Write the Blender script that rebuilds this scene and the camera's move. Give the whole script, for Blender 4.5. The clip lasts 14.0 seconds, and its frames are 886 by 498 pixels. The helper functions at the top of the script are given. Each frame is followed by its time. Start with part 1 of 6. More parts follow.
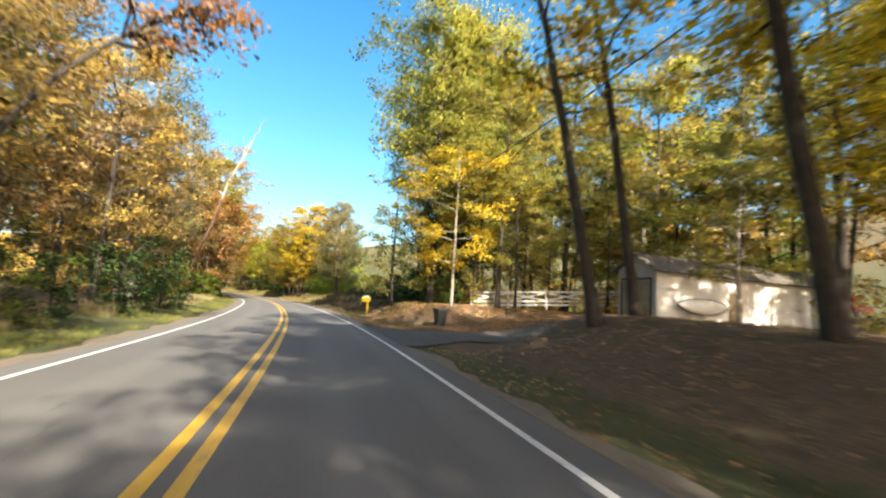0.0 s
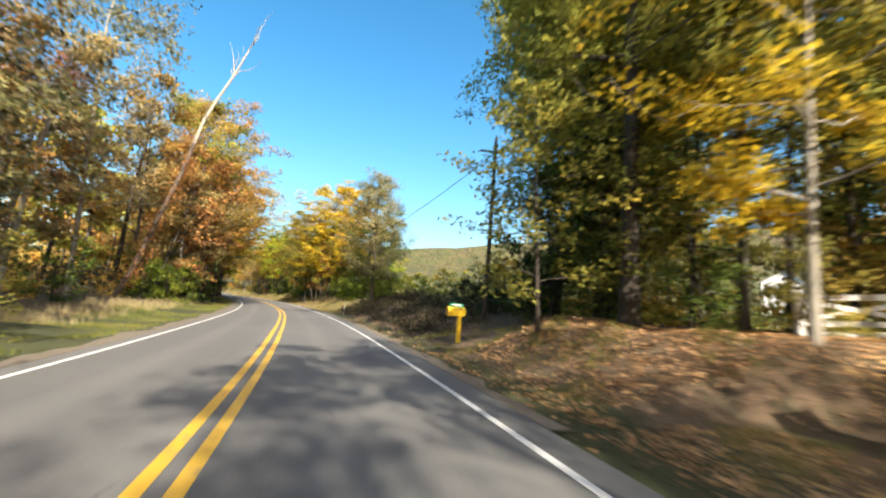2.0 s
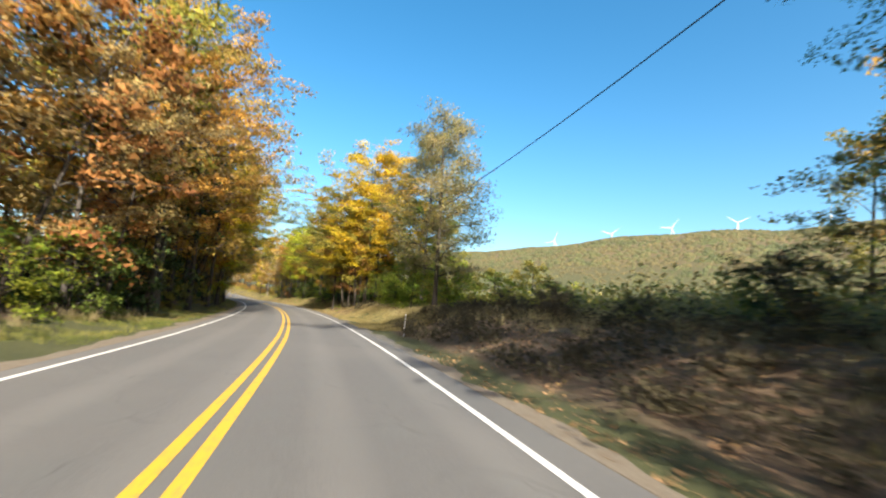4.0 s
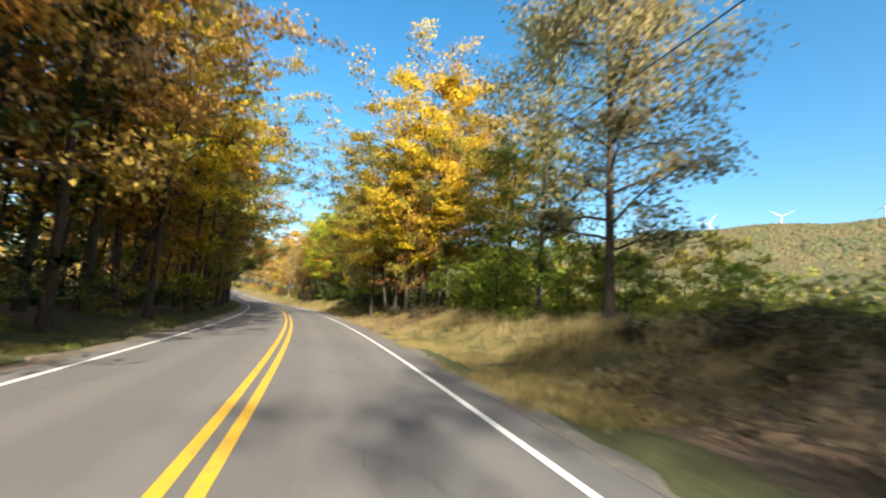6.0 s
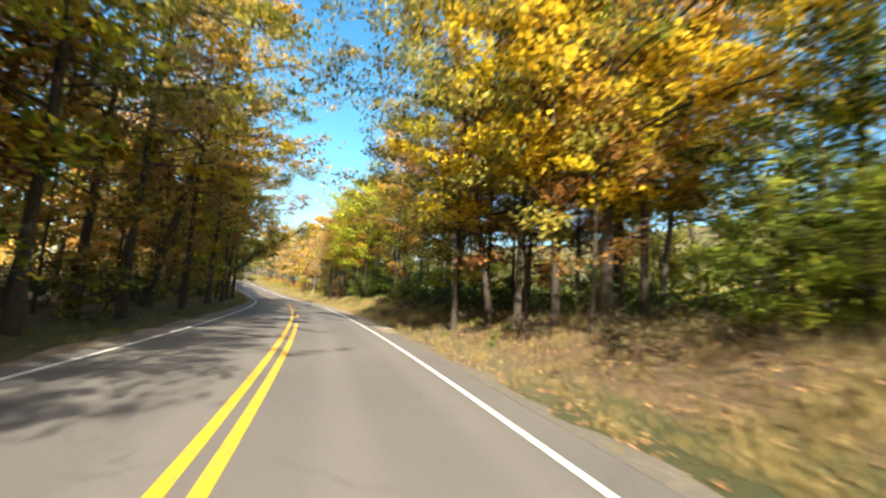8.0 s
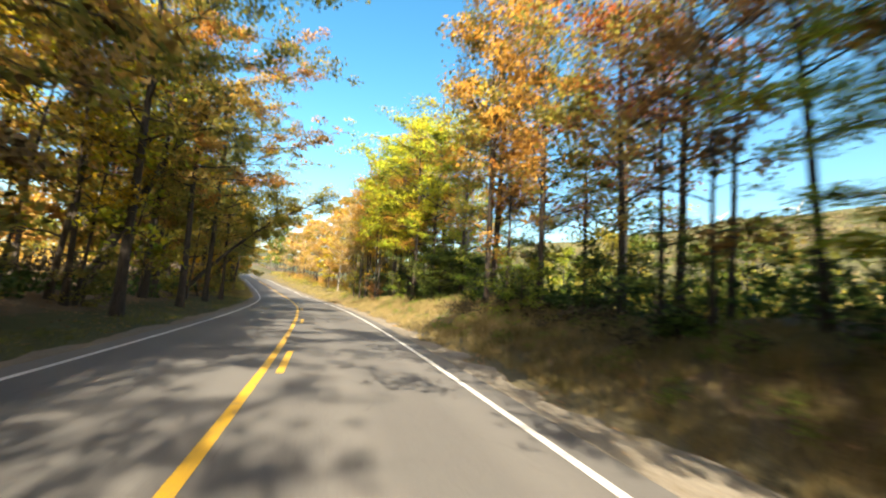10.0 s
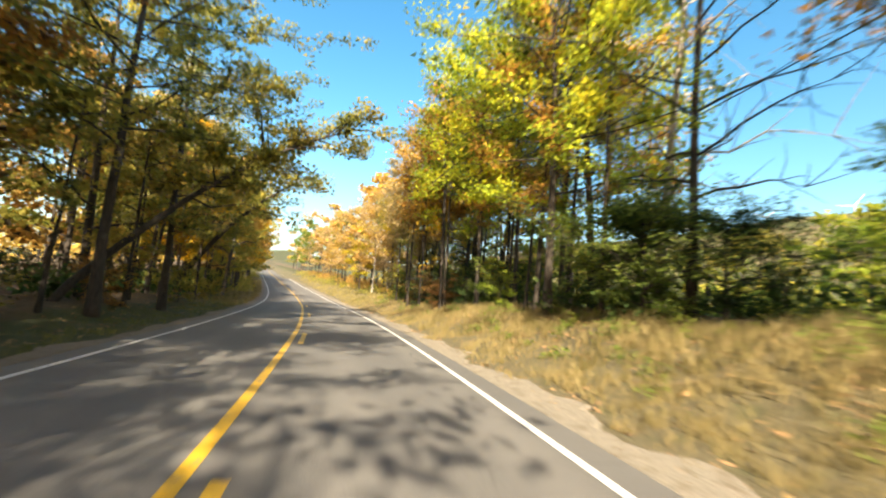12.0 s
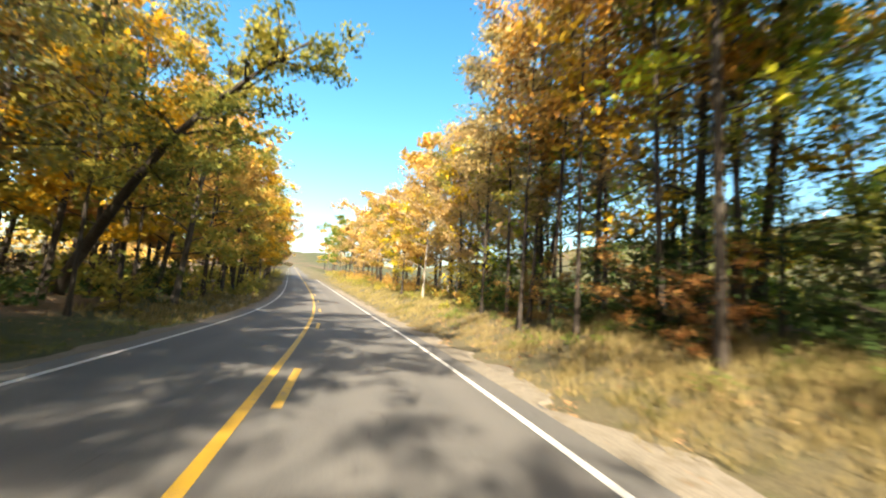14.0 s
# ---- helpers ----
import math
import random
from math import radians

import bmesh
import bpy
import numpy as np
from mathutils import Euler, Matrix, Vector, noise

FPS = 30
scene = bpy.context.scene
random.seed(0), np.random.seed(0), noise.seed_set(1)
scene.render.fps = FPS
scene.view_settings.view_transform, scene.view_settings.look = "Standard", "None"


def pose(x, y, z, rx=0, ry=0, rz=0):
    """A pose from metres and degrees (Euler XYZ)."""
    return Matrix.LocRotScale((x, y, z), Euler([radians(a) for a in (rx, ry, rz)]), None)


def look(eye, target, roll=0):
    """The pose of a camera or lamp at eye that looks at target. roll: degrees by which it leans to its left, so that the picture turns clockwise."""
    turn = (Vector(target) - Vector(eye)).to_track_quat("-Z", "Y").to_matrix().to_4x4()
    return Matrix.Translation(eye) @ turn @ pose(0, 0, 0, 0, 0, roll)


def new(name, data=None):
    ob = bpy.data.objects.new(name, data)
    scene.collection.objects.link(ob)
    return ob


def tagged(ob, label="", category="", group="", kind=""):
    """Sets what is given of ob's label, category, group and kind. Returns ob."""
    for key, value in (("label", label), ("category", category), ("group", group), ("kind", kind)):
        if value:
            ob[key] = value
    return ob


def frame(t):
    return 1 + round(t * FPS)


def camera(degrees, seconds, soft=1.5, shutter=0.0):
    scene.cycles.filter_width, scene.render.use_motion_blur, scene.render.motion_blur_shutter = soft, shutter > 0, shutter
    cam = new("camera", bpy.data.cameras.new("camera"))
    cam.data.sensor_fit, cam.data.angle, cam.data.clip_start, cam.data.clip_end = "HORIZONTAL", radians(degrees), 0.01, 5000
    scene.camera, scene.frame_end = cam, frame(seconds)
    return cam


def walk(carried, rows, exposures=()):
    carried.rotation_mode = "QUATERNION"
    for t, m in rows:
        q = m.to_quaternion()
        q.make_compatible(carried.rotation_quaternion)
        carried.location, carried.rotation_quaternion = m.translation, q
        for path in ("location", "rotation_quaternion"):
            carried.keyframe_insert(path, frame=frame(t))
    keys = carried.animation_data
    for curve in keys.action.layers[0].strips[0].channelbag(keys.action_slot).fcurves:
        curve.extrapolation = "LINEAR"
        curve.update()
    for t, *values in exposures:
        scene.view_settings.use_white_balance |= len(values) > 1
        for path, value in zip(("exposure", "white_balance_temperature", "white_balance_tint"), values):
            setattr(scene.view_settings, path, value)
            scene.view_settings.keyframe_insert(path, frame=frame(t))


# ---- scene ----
cam = camera(89.1, 14.0, 2.1, 0.5)
PATH = [
    (0, (0.000, 0.000, 1.551), (2.441, 9.627, 2.717), 3.78),
    (0.5, (-0.044, 5.645, 1.548), (2.267, 15.303, 2.727), 3.85),
    (1, (-0.175, 11.266, 1.546), (1.995, 20.955, 2.740), 3.88),
    (1.5, (-0.405, 16.828, 1.554), (1.624, 26.545, 2.763), 4.03),
    (2, (-0.720, 22.304, 1.552), (1.171, 32.046, 2.785), 4.10),
    (2.5, (-1.101, 27.716, 1.554), (0.651, 37.482, 2.801), 4.13),
    (3, (-1.551, 33.049, 1.557), (0.039, 42.841, 2.817), 4.24),
    (3.5, (-2.060, 38.313, 1.560), (-0.631, 48.129, 2.833), 4.27),
    (4, (-2.628, 43.520, 1.563), (-1.353, 53.355, 2.846), 4.19),
    (4.5, (-3.265, 48.676, 1.565), (-2.136, 58.529, 2.853), 4.06),
    (5, (-3.979, 53.792, 1.564), (-2.988, 63.659, 2.853), 3.90),
    (5.5, (-4.777, 58.876, 1.559), (-3.918, 68.756, 2.844), 3.77),
    (6, (-5.655, 63.923, 1.554), (-4.925, 73.815, 2.825), 3.71),
    (6.5, (-6.568, 68.884, 1.554), (-5.979, 78.789, 2.793), 3.67),
    (7, (-7.520, 73.777, 1.538), (-7.079, 83.695, 2.739), 3.39),
    (7.5, (-8.538, 78.697, 1.538), (-8.244, 88.624, 2.710), 3.50),
    (8, (-9.623, 83.570, 1.534), (-9.476, 93.503, 2.681), 3.80),
    (8.5, (-10.773, 88.421, 1.534), (-10.764, 98.358, 2.655), 3.94),
    (9, (-11.983, 93.264, 1.539), (-12.106, 103.203, 2.636), 3.92),
    (9.5, (-13.251, 98.100, 1.547), (-13.504, 108.039, 2.621), 3.82),
    (10, (-14.572, 102.933, 1.555), (-14.959, 112.869, 2.610), 3.74),
    (10.5, (-15.943, 107.762, 1.560), (-16.472, 117.693, 2.602), 3.76),
    (11, (-17.358, 112.574, 1.557), (-18.040, 122.496, 2.596), 3.90),
    (11.5, (-18.802, 117.297, 1.541), (-19.642, 127.206, 2.591), 3.98),
    (12, (-20.258, 121.878, 1.532), (-21.263, 131.771, 2.591), 4.01),
    (12.5, (-21.718, 126.310, 1.539), (-22.875, 136.186, 2.601), 4.07),
    (13, (-23.225, 130.735, 1.541), (-24.557, 140.589, 2.602), 4.03),
    (13.5, (-24.801, 135.137, 1.540), (-26.322, 144.964, 2.600), 4.07),
    (14, (-26.441, 139.492, 1.575), (-28.133, 149.291, 2.631), 4.06),
]
walk(cam, [(t, look(eye, target, roll)) for t, eye, target, roll in PATH], [(0, 1.7, 7100, 10), (1.5, 1.5, 7000, 10), (3, 1.4, 6900, 10), (5.5, 1.35, 6800, 10), (6.5, 1.5, 7200, 10), (7.5, 1.65, 7300, 10), (11, 1.85, 8000, 10), (12.7, 1.75, 8100, 10), (14, 1.9, 7800, 10)])

# ---- sky and sun ----
SUN_AZ, SUN_EL = radians(-11), radians(32.5)     # sun behind and slightly right of the drive's start
world = bpy.data.worlds.new("sky")
scene.world = world
world.use_nodes = True
wn = world.node_tree.nodes
sky = wn.new("ShaderNodeTexSky")
sky.sky_type, sky.sun_disc = "NISHITA", False
sun_dir = Vector((-math.sin(SUN_AZ) * math.cos(SUN_EL), -math.cos(SUN_AZ) * math.cos(SUN_EL), math.sin(SUN_EL)))
sky.sun_elevation = SUN_EL
sky.sun_rotation = math.atan2(sun_dir.x, sun_dir.y)
sky.altitude, sky.air_density, sky.dust_density, sky.ozone_density = 200, 1.0, 3.0, 1.5
deep = wn.new("ShaderNodeHueSaturation")
deep.inputs["Hue"].default_value, deep.inputs["Saturation"].default_value = 0.49, 1.42
world.node_tree.links.new(sky.outputs[0], deep.inputs["Color"])
world.node_tree.links.new(deep.outputs[0], wn["Background"].inputs[0])
wn["Background"].inputs[1].default_value = 0.12
sun = new("sun", bpy.data.lights.new("sun", "SUN"))
sun.data.energy, sun.data.angle, sun.data.color = 5.0, radians(0.6), (1.0, 0.93, 0.82)
sun.matrix_world = look(sun_dir * 50, (0, 0, 0))

# ---- the road's line: arc length s and offset l to the right ----
KNOT_S = [-260, 0, 11, 33, 57, 84, 106, 127, 141, 165, 200, 240, 700]
KNOT_H = [0, 0.4, 1.9, 5.3, 9.2, 12.9, 16.0, 18.6, 20.6, 24.0, 27.5, 28.5, 28.5]
LS = np.arange(-260.0, 700.0, 1.0)
LH = np.radians(np.interp(LS, KNOT_S, KNOT_H))
LX = np.r_[0, np.cumsum(-np.sin((LH[1:] + LH[:-1]) / 2))]
LY = np.r_[0, np.cumsum(np.cos((LH[1:] + LH[:-1]) / 2))]
LX, LY = LX - LX[260], LY - LY[260]
DRIFT = np.clip(LS, 0, 140) * 0.0029           # the lane's slow shift against that line
LX, LY = LX + DRIFT * np.cos(LH), LY + DRIFT * np.sin(LH)


def smooth(a, b, v):
    q = np.clip((np.asarray(v, float) - a) / (b - a), 0, 1)
    return q * q * (3 - 2 * q)


def along(s, l):
    """x, y of the place s metres along the road and l metres to its right."""
    h = np.interp(s, LS, LH)
    return np.interp(s, LS, LX) + np.cos(h) * l, np.interp(s, LS, LY) + np.sin(h) * l


def grade(s):
    """The road's height: level, then a long climb."""
    s = np.asarray(s, float)
    return np.where(s > 165, 0.055 * ((s - 165) - 30 * (1 - np.exp(-np.clip(s - 165, 0, 900) / 30))), 0.0)


def road_place(x, y):
    """s and l of places given as arrays."""
    x, y = np.asarray(x, float).ravel(), np.asarray(y, float).ravel()
    s, l = np.empty(len(x)), np.empty(len(x))
    for a in range(0, len(x), 4000):
        d = (x[a:a + 4000, None] - LX) ** 2 + (y[a:a + 4000, None] - LY) ** 2
        i = d.argmin(1)
        dx, dy = x[a:a + 4000] - LX[i], y[a:a + 4000] - LY[i]
        s[a:a + 4000] = LS[i] - np.sin(LH[i]) * dx + np.cos(LH[i]) * dy
        l[a:a + 4000] = np.cos(LH[i]) * dx + np.sin(LH[i]) * dy
    return s, l


CREST_A, CREST_U, CREST_N = np.array([654.0, 1292.0]), np.array([0.788, -0.616]), np.array([-0.616, -0.788])


def hill(x, y):
    """The long ridge on the right, with its top about 1.4 km off."""
    x, y = np.asarray(x, float), np.asarray(y, float)
    u = (x - CREST_A[0]) * CREST_U[0] + (y - CREST_A[1]) * CREST_U[1]
    d = (x - CREST_A[0]) * CREST_N[0] + (y - CREST_A[1]) * CREST_N[1]
    top = 217 + np.where(u < 0, 0.1, 0.068) * u + 5 * np.sin(u / 95) + 3 * np.sin(u / 37)
    top = np.clip(top, 60, 330)
    front = 1 - smooth(0, 1080, d)
    back = np.maximum(1 + d / 260, 0.45)
    return top * np.where(d > 0, front, back)


def ripple(x, y, size, seed):
    x, y = np.asarray(x, float) / size, np.asarray(y, float) / size
    return (np.sin(1.7 * x + 2.1 * np.sin(0.9 * y + seed)) + np.sin(1.3 * y + 1.9 * np.sin(1.1 * x + 2 * seed)) + np.sin(2.9 * x - 2.3 * y + seed)) / 3


def ground_z(x, y):
    x, y = np.asarray(x, float).ravel(), np.asarray(y, float).ravel()
    s, l = road_place(x, y)
    near = grade(s) * (1 - smooth(60, 320, np.abs(l)))
    drive = smooth(13, 16, s) * (1 - smooth(27, 29.5, s))          # the garage's driveway
    mail = smooth(36, 40, s) * (1 - smooth(47, 52, s))
    verge = smooth(62, 66, s) * (1 - smooth(80, 86, s))
    l0 = 4.3 + 3.6 * drive + 1.6 * mail + 1.2 * verge
    l1 = 9.2 + 8.0 * drive + 2.0 * mail + 1.2 * verge
    right = 1.4 * smooth(0, 1, (l - l0) / (l1 - l0)) + 0.25 * smooth(4.0, 6.0, l) * (1 - smooth(6, 8.5, l)) * smooth(100, 112, s)
    right = right * (1 - 0.6 * smooth(14, 60, l) * smooth(44, 60, s))
    left = 0.5 * smooth(0, 1, (-l - 6.2) / 5.0)
    off = smooth(0, 1, (np.abs(l + 0.9) - 5.4) / 2.0)
    rough = 0.10 * ripple(x, y, 1.6, 1.0) + 0.16 * ripple(x, y, 5.5, 2.0) + 0.05 * ripple(x, y, 0.55, 3.0)
    bank = 0.26 * ripple(x, y, 2.3, 6.0) * smooth(4.6, 6.2, l) * (1 - smooth(10, 14, l)) * smooth(98, 108, s)
    z = near - 0.07 + np.where(l > 0, right + bank, left) + off * (rough + 0.05)
    yard = 1.0 * smooth(36.5, 41, l) * (1 - smooth(60, 80, l)) * smooth(0, 8, s) * (1 - smooth(34, 44, s))
    far = smooth(80, 400, np.abs(l))
    return z + yard + hill(x, y) + far * 1.5 * ripple(x, y, 60, 4.0)


def zat(x, y):
    return float(ground_z([x], [y])[0])


# ---- meshes ----
def mesh_of(name, verts, faces, mats=(), smooth_faces=False, normals=None):
    me = bpy.data.meshes.new(name)
    me.from_pydata(np.asarray(verts, float).tolist(), [], faces if isinstance(faces, list) else np.asarray(faces).tolist())
    for m in mats:
        me.materials.append(m)
    if smooth_faces:
        me.polygons.foreach_set("use_smooth", [True] * len(me.polygons))
    me.update()
    if normals is not None:
        me.polygons.foreach_set("use_smooth", [True] * len(me.polygons))
        me.normals_split_custom_set_from_vertices(np.asarray(normals, float).tolist())
    return me


def part(name, bm, material, parent, label=""):
    """Links a bmesh as one mesh object under a thing or a part."""
    me = bpy.data.meshes.new(name)
    bm.to_mesh(me)
    bm.free()
    me.materials.append(material)
    ob = new(name, me)
    ob.parent = parent
    return tagged(ob, label)


def block(bm, size, at=(0, 0, 0), turn=None, bevel=0.0):
    """A box with worn edges, added to a bmesh."""
    made = bmesh.ops.create_cube(bm, size=1)["verts"]
    m = Matrix.Translation(at) @ (turn.to_4x4() if turn is not None else Matrix.Identity(4)) @ Matrix.Diagonal((*size, 1))
    bmesh.ops.transform(bm, matrix=m, verts=made)
    if bevel:
        edges = {e for v in made for e in v.link_edges}
        bmesh.ops.bevel(bm, geom=list(edges), offset=bevel, segments=2, affect="EDGES", profile=0.6)
    return bm


def boxed(*args, **kw):
    return block(bmesh.new(), *args, **kw)


def rod(bm, a, b, r0, r1, sides=10):
    a, b = Vector(a), Vector(b)
    m = Matrix.Translation((a + b) / 2) @ (b - a).to_track_quat("Z", "Y").to_matrix().to_4x4()
    bmesh.ops.create_cone(bm, cap_ends=True, segments=sides, radius1=r0, radius2=r1, depth=(b - a).length, matrix=m)
    return bm


def thing(name, label, category, x=0, y=0, z=0, turn=0, group="", kind=""):
    ob = new(name)
    ob.empty_display_size = 0.3
    ob.matrix_world = pose(x, y, z, 0, 0, turn)
    return tagged(ob, label, category, group, kind)


def tube(path, radii, sides, start):
    """Vertices and faces of a tapered tube along a polyline; start is the first vertex's number."""
    path, radii = np.asarray(path, float), np.asarray(radii, float)
    ahead = np.gradient(path, axis=0)
    ahead /= np.linalg.norm(ahead, axis=1, keepdims=True) + 1e-9
    ref = np.where(np.abs(ahead[:, 2:]) > 0.9, [[1.0, 0, 0]], [[0, 0, 1.0]])
    a = np.cross(ahead, ref)
    a /= np.linalg.norm(a, axis=1, keepdims=True)
    b = np.cross(ahead, a)
    ang = np.arange(sides) * 2 * math.pi / sides
    ring = np.cos(ang)[None, :, None] * a[:, None] + np.sin(ang)[None, :, None] * b[:, None]
    v = (path[:, None] + ring * radii[:, None, None]).reshape(-1, 3)
    f = []
    for i in range(len(path) - 1):
        for k in range(sides):
            q = (k + 1) % sides
            f.append((start + i * sides + k, start + i * sides + q, start + (i + 1) * sides + q, start + (i + 1) * sides + k))
    return v, f


# ---- materials ----
def material(name, rough=0.7, metal=0.0):
    m = bpy.data.materials.new(name)
    m.use_nodes = True
    b = m.node_tree.nodes["Principled BSDF"]
    b.inputs["Roughness"].default_value, b.inputs["Metallic"].default_value = rough, metal
    return m, m.node_tree, b


def noise_node(tree, scale, detail=5.0, coords="Object", rough=0.55):
    n = tree.nodes.new("ShaderNodeTexNoise")
    n.inputs["Scale"].default_value, n.inputs["Detail"].default_value, n.inputs["Roughness"].default_value = scale, detail, rough
    c = tree.nodes.new("ShaderNodeTexCoord")
    if coords == "World":
        g = tree.nodes.new("ShaderNodeNewGeometry")
        tree.links.new(g.outputs["Position"], n.inputs["Vector"])
    else:
        tree.links.new(c.outputs[coords], n.inputs["Vector"])
    return n.outputs[0]


def ramp(tree, value, stops):
    r = tree.nodes.new("ShaderNodeValToRGB")
    r.color_ramp.elements[0].position, r.color_ramp.elements[0].color = stops[0][0], (*stops[0][1], 1)
    r.color_ramp.elements[1].position, r.color_ramp.elements[1].color = stops[-1][0], (*stops[-1][1], 1)
    for p, c in stops[1:-1]:
        r.color_ramp.elements.new(p).color = (*c, 1)
    tree.links.new(value, r.inputs[0])
    return r.outputs[0]


def mix(tree, fac, a, b, blend="MIX"):
    n = tree.nodes.new("ShaderNodeMix")
    n.data_type, n.blend_type = "RGBA", blend
    for sock, v in ((n.inputs[0], fac), (n.inputs[6], a), (n.inputs[7], b)):
        if isinstance(v, bpy.types.NodeSocket):
            tree.links.new(v, sock)
        else:
            sock.default_value = v if not isinstance(v, tuple) else (*v, 1)
    return n.outputs[2]


def bump(tree, bsdf, height, strength=0.4, distance=0.02):
    n = tree.nodes.new("ShaderNodeBump")
    n.inputs["Strength"].default_value, n.inputs["Distance"].default_value = strength, distance
    tree.links.new(height, n.inputs["Height"])
    tree.links.new(n.outputs[0], bsdf.inputs["Normal"])


def plain(name, c0, c1, scale=8.0, rough=0.6, metal=0.0, relief=0.2, coords="Object", stain=None):
    """Two close tones in a grain, with wider stains over them."""
    m, t, b = material(name, rough, metal)
    fine = noise_node(t, scale, 6, coords)
    col = ramp(t, fine, [(0.3, c0), (0.7, c1)])
    if stain:
        wide = ramp(t, noise_node(t, scale * 0.13, 4, coords), [(0.52, (0, 0, 0)), (0.72, (1, 1, 1))])
        col = mix(t, wide, col, stain)
    t.links.new(col, b.inputs["Base Color"])
    bump(t, b, fine, relief, 0.01)
    return m


def leaf_material(name, tones, glow=0.5):
    """Leaves: tones vary leaf by leaf and bough by bough; light passes through them."""
    m, t, b = material(name, 0.7)
    geo = t.nodes.new("ShaderNodeNewGeometry")
    info = t.nodes.new("ShaderNodeObjectInfo")
    wide = noise_node(t, 0.55, 3, "World")
    add = t.nodes.new("ShaderNodeMath")
    add.operation = "MULTIPLY_ADD"
    t.links.new(geo.outputs["Random Per Island"], add.inputs[0])
    add.inputs[1].default_value = 0.3
    t.links.new(wide, add.inputs[2])
    sub = t.nodes.new("ShaderNodeMath")
    sub.operation = "SUBTRACT"
    t.links.new(add.outputs[0], sub.inputs[0])
    sub.inputs[1].default_value = 0.15
    n = len(tones)
    col = ramp(t, sub.outputs[0], [(0.22 + 0.56 * i / (n - 1), c) for i, c in enumerate(tones)])
    hue = t.nodes.new("ShaderNodeHueSaturation")
    t.links.new(col, hue.inputs["Color"])
    vr = t.nodes.new("ShaderNodeMapRange")
    t.links.new(info.outputs["Random"], vr.inputs[0])
    vr.inputs[3].default_value, vr.inputs[4].default_value = 0.487, 0.513
    t.links.new(vr.outputs[0], hue.inputs["Hue"])
    t.links.new(hue.outputs[0], b.inputs["Base Color"])
    b.inputs["Specular IOR Level"].default_value = 0.12
    tr = t.nodes.new("ShaderNodeBsdfTranslucent")
    t.links.new(hue.outputs[0], tr.inputs[0])
    ms = t.nodes.new("ShaderNodeMixShader")
    ms.inputs[0].default_value = glow
    t.links.new(b.outputs[0], ms.inputs[1])
    t.links.new(tr.outputs[0], ms.inputs[2])
    t.links.new(ms.outputs[0], t.nodes["Material Output"].inputs[0])
    return m


LEAF = {
    "yellow": leaf_material("leaves_yellow", [(0.56, 0.34, 0.02), (0.70, 0.50, 0.03), (0.78, 0.61, 0.06), (0.48, 0.46, 0.06)]),
    "gold": leaf_material("leaves_gold", [(0.515, 0.269, 0.0336), (0.717, 0.437, 0.0336), (0.784, 0.549, 0.0672), (0.426, 0.347, 0.0672)]),
    "lime": leaf_material("leaves_lime", [(0.713, 0.529, 0.0345), (0.644, 0.621, 0.0575), (0.437, 0.529, 0.0633), (0.241, 0.345, 0.0517)]),
    "orange": leaf_material("leaves_orange", [(0.39, 0.169, 0.0455), (0.585, 0.286, 0.065), (0.702, 0.403, 0.0845), (0.468, 0.325, 0.111)]),
    "rust": leaf_material("leaves_rust", [(0.26, 0.117, 0.0455), (0.416, 0.208, 0.065), (0.52, 0.286, 0.091), (0.39, 0.286, 0.104)]),
    "red": leaf_material("leaves_red", [(0.275, 0.05, 0.0375), (0.525, 0.112, 0.05), (0.625, 0.25, 0.0625), (0.425, 0.2, 0.075)]),
    "olive": leaf_material("leaves_olive", [(0.5, 0.362, 0.075), (0.413, 0.35, 0.075), (0.263, 0.275, 0.0625), (0.163, 0.2, 0.0562)]),
    "amber": leaf_material("leaves_amber", [(0.32, 0.175, 0.052), (0.56, 0.35, 0.095), (0.66, 0.46, 0.115), (0.38, 0.31, 0.098)]),
    "green": leaf_material("leaves_green", [(0.08, 0.135, 0.03), (0.13, 0.20, 0.045), (0.19, 0.26, 0.05), (0.29, 0.29, 0.06)]),
    "bright": leaf_material("leaves_bright_green", [(0.12, 0.20, 0.03), (0.20, 0.30, 0.04), (0.32, 0.38, 0.05), (0.42, 0.38, 0.06)]),
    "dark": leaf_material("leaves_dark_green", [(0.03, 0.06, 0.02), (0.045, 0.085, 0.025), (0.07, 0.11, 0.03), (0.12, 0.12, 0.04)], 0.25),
    # dark brush leaves, lowered further for the shade they stand in
    "shade_bramble": leaf_material("leaves_shade_bramble", [(0.035, 0.035, 0.018), (0.06, 0.05, 0.03), (0.085, 0.07, 0.042), (0.10, 0.09, 0.045)], 0.25),
    "oak": leaf_material("leaves_oak", [(0.48, 0.36, 0.06), (0.43, 0.38, 0.075), (0.33, 0.335, 0.075), (0.20, 0.23, 0.055)]),
    "ash": leaf_material("leaves_ash", [(0.368, 0.287, 0.127), (0.414, 0.356, 0.161), (0.31, 0.299, 0.127), (0.207, 0.218, 0.0862)]),
    "tan": leaf_material("leaves_tan", [(0.408, 0.288, 0.144), (0.528, 0.384, 0.18), (0.624, 0.456, 0.192), (0.432, 0.384, 0.156)]),
}


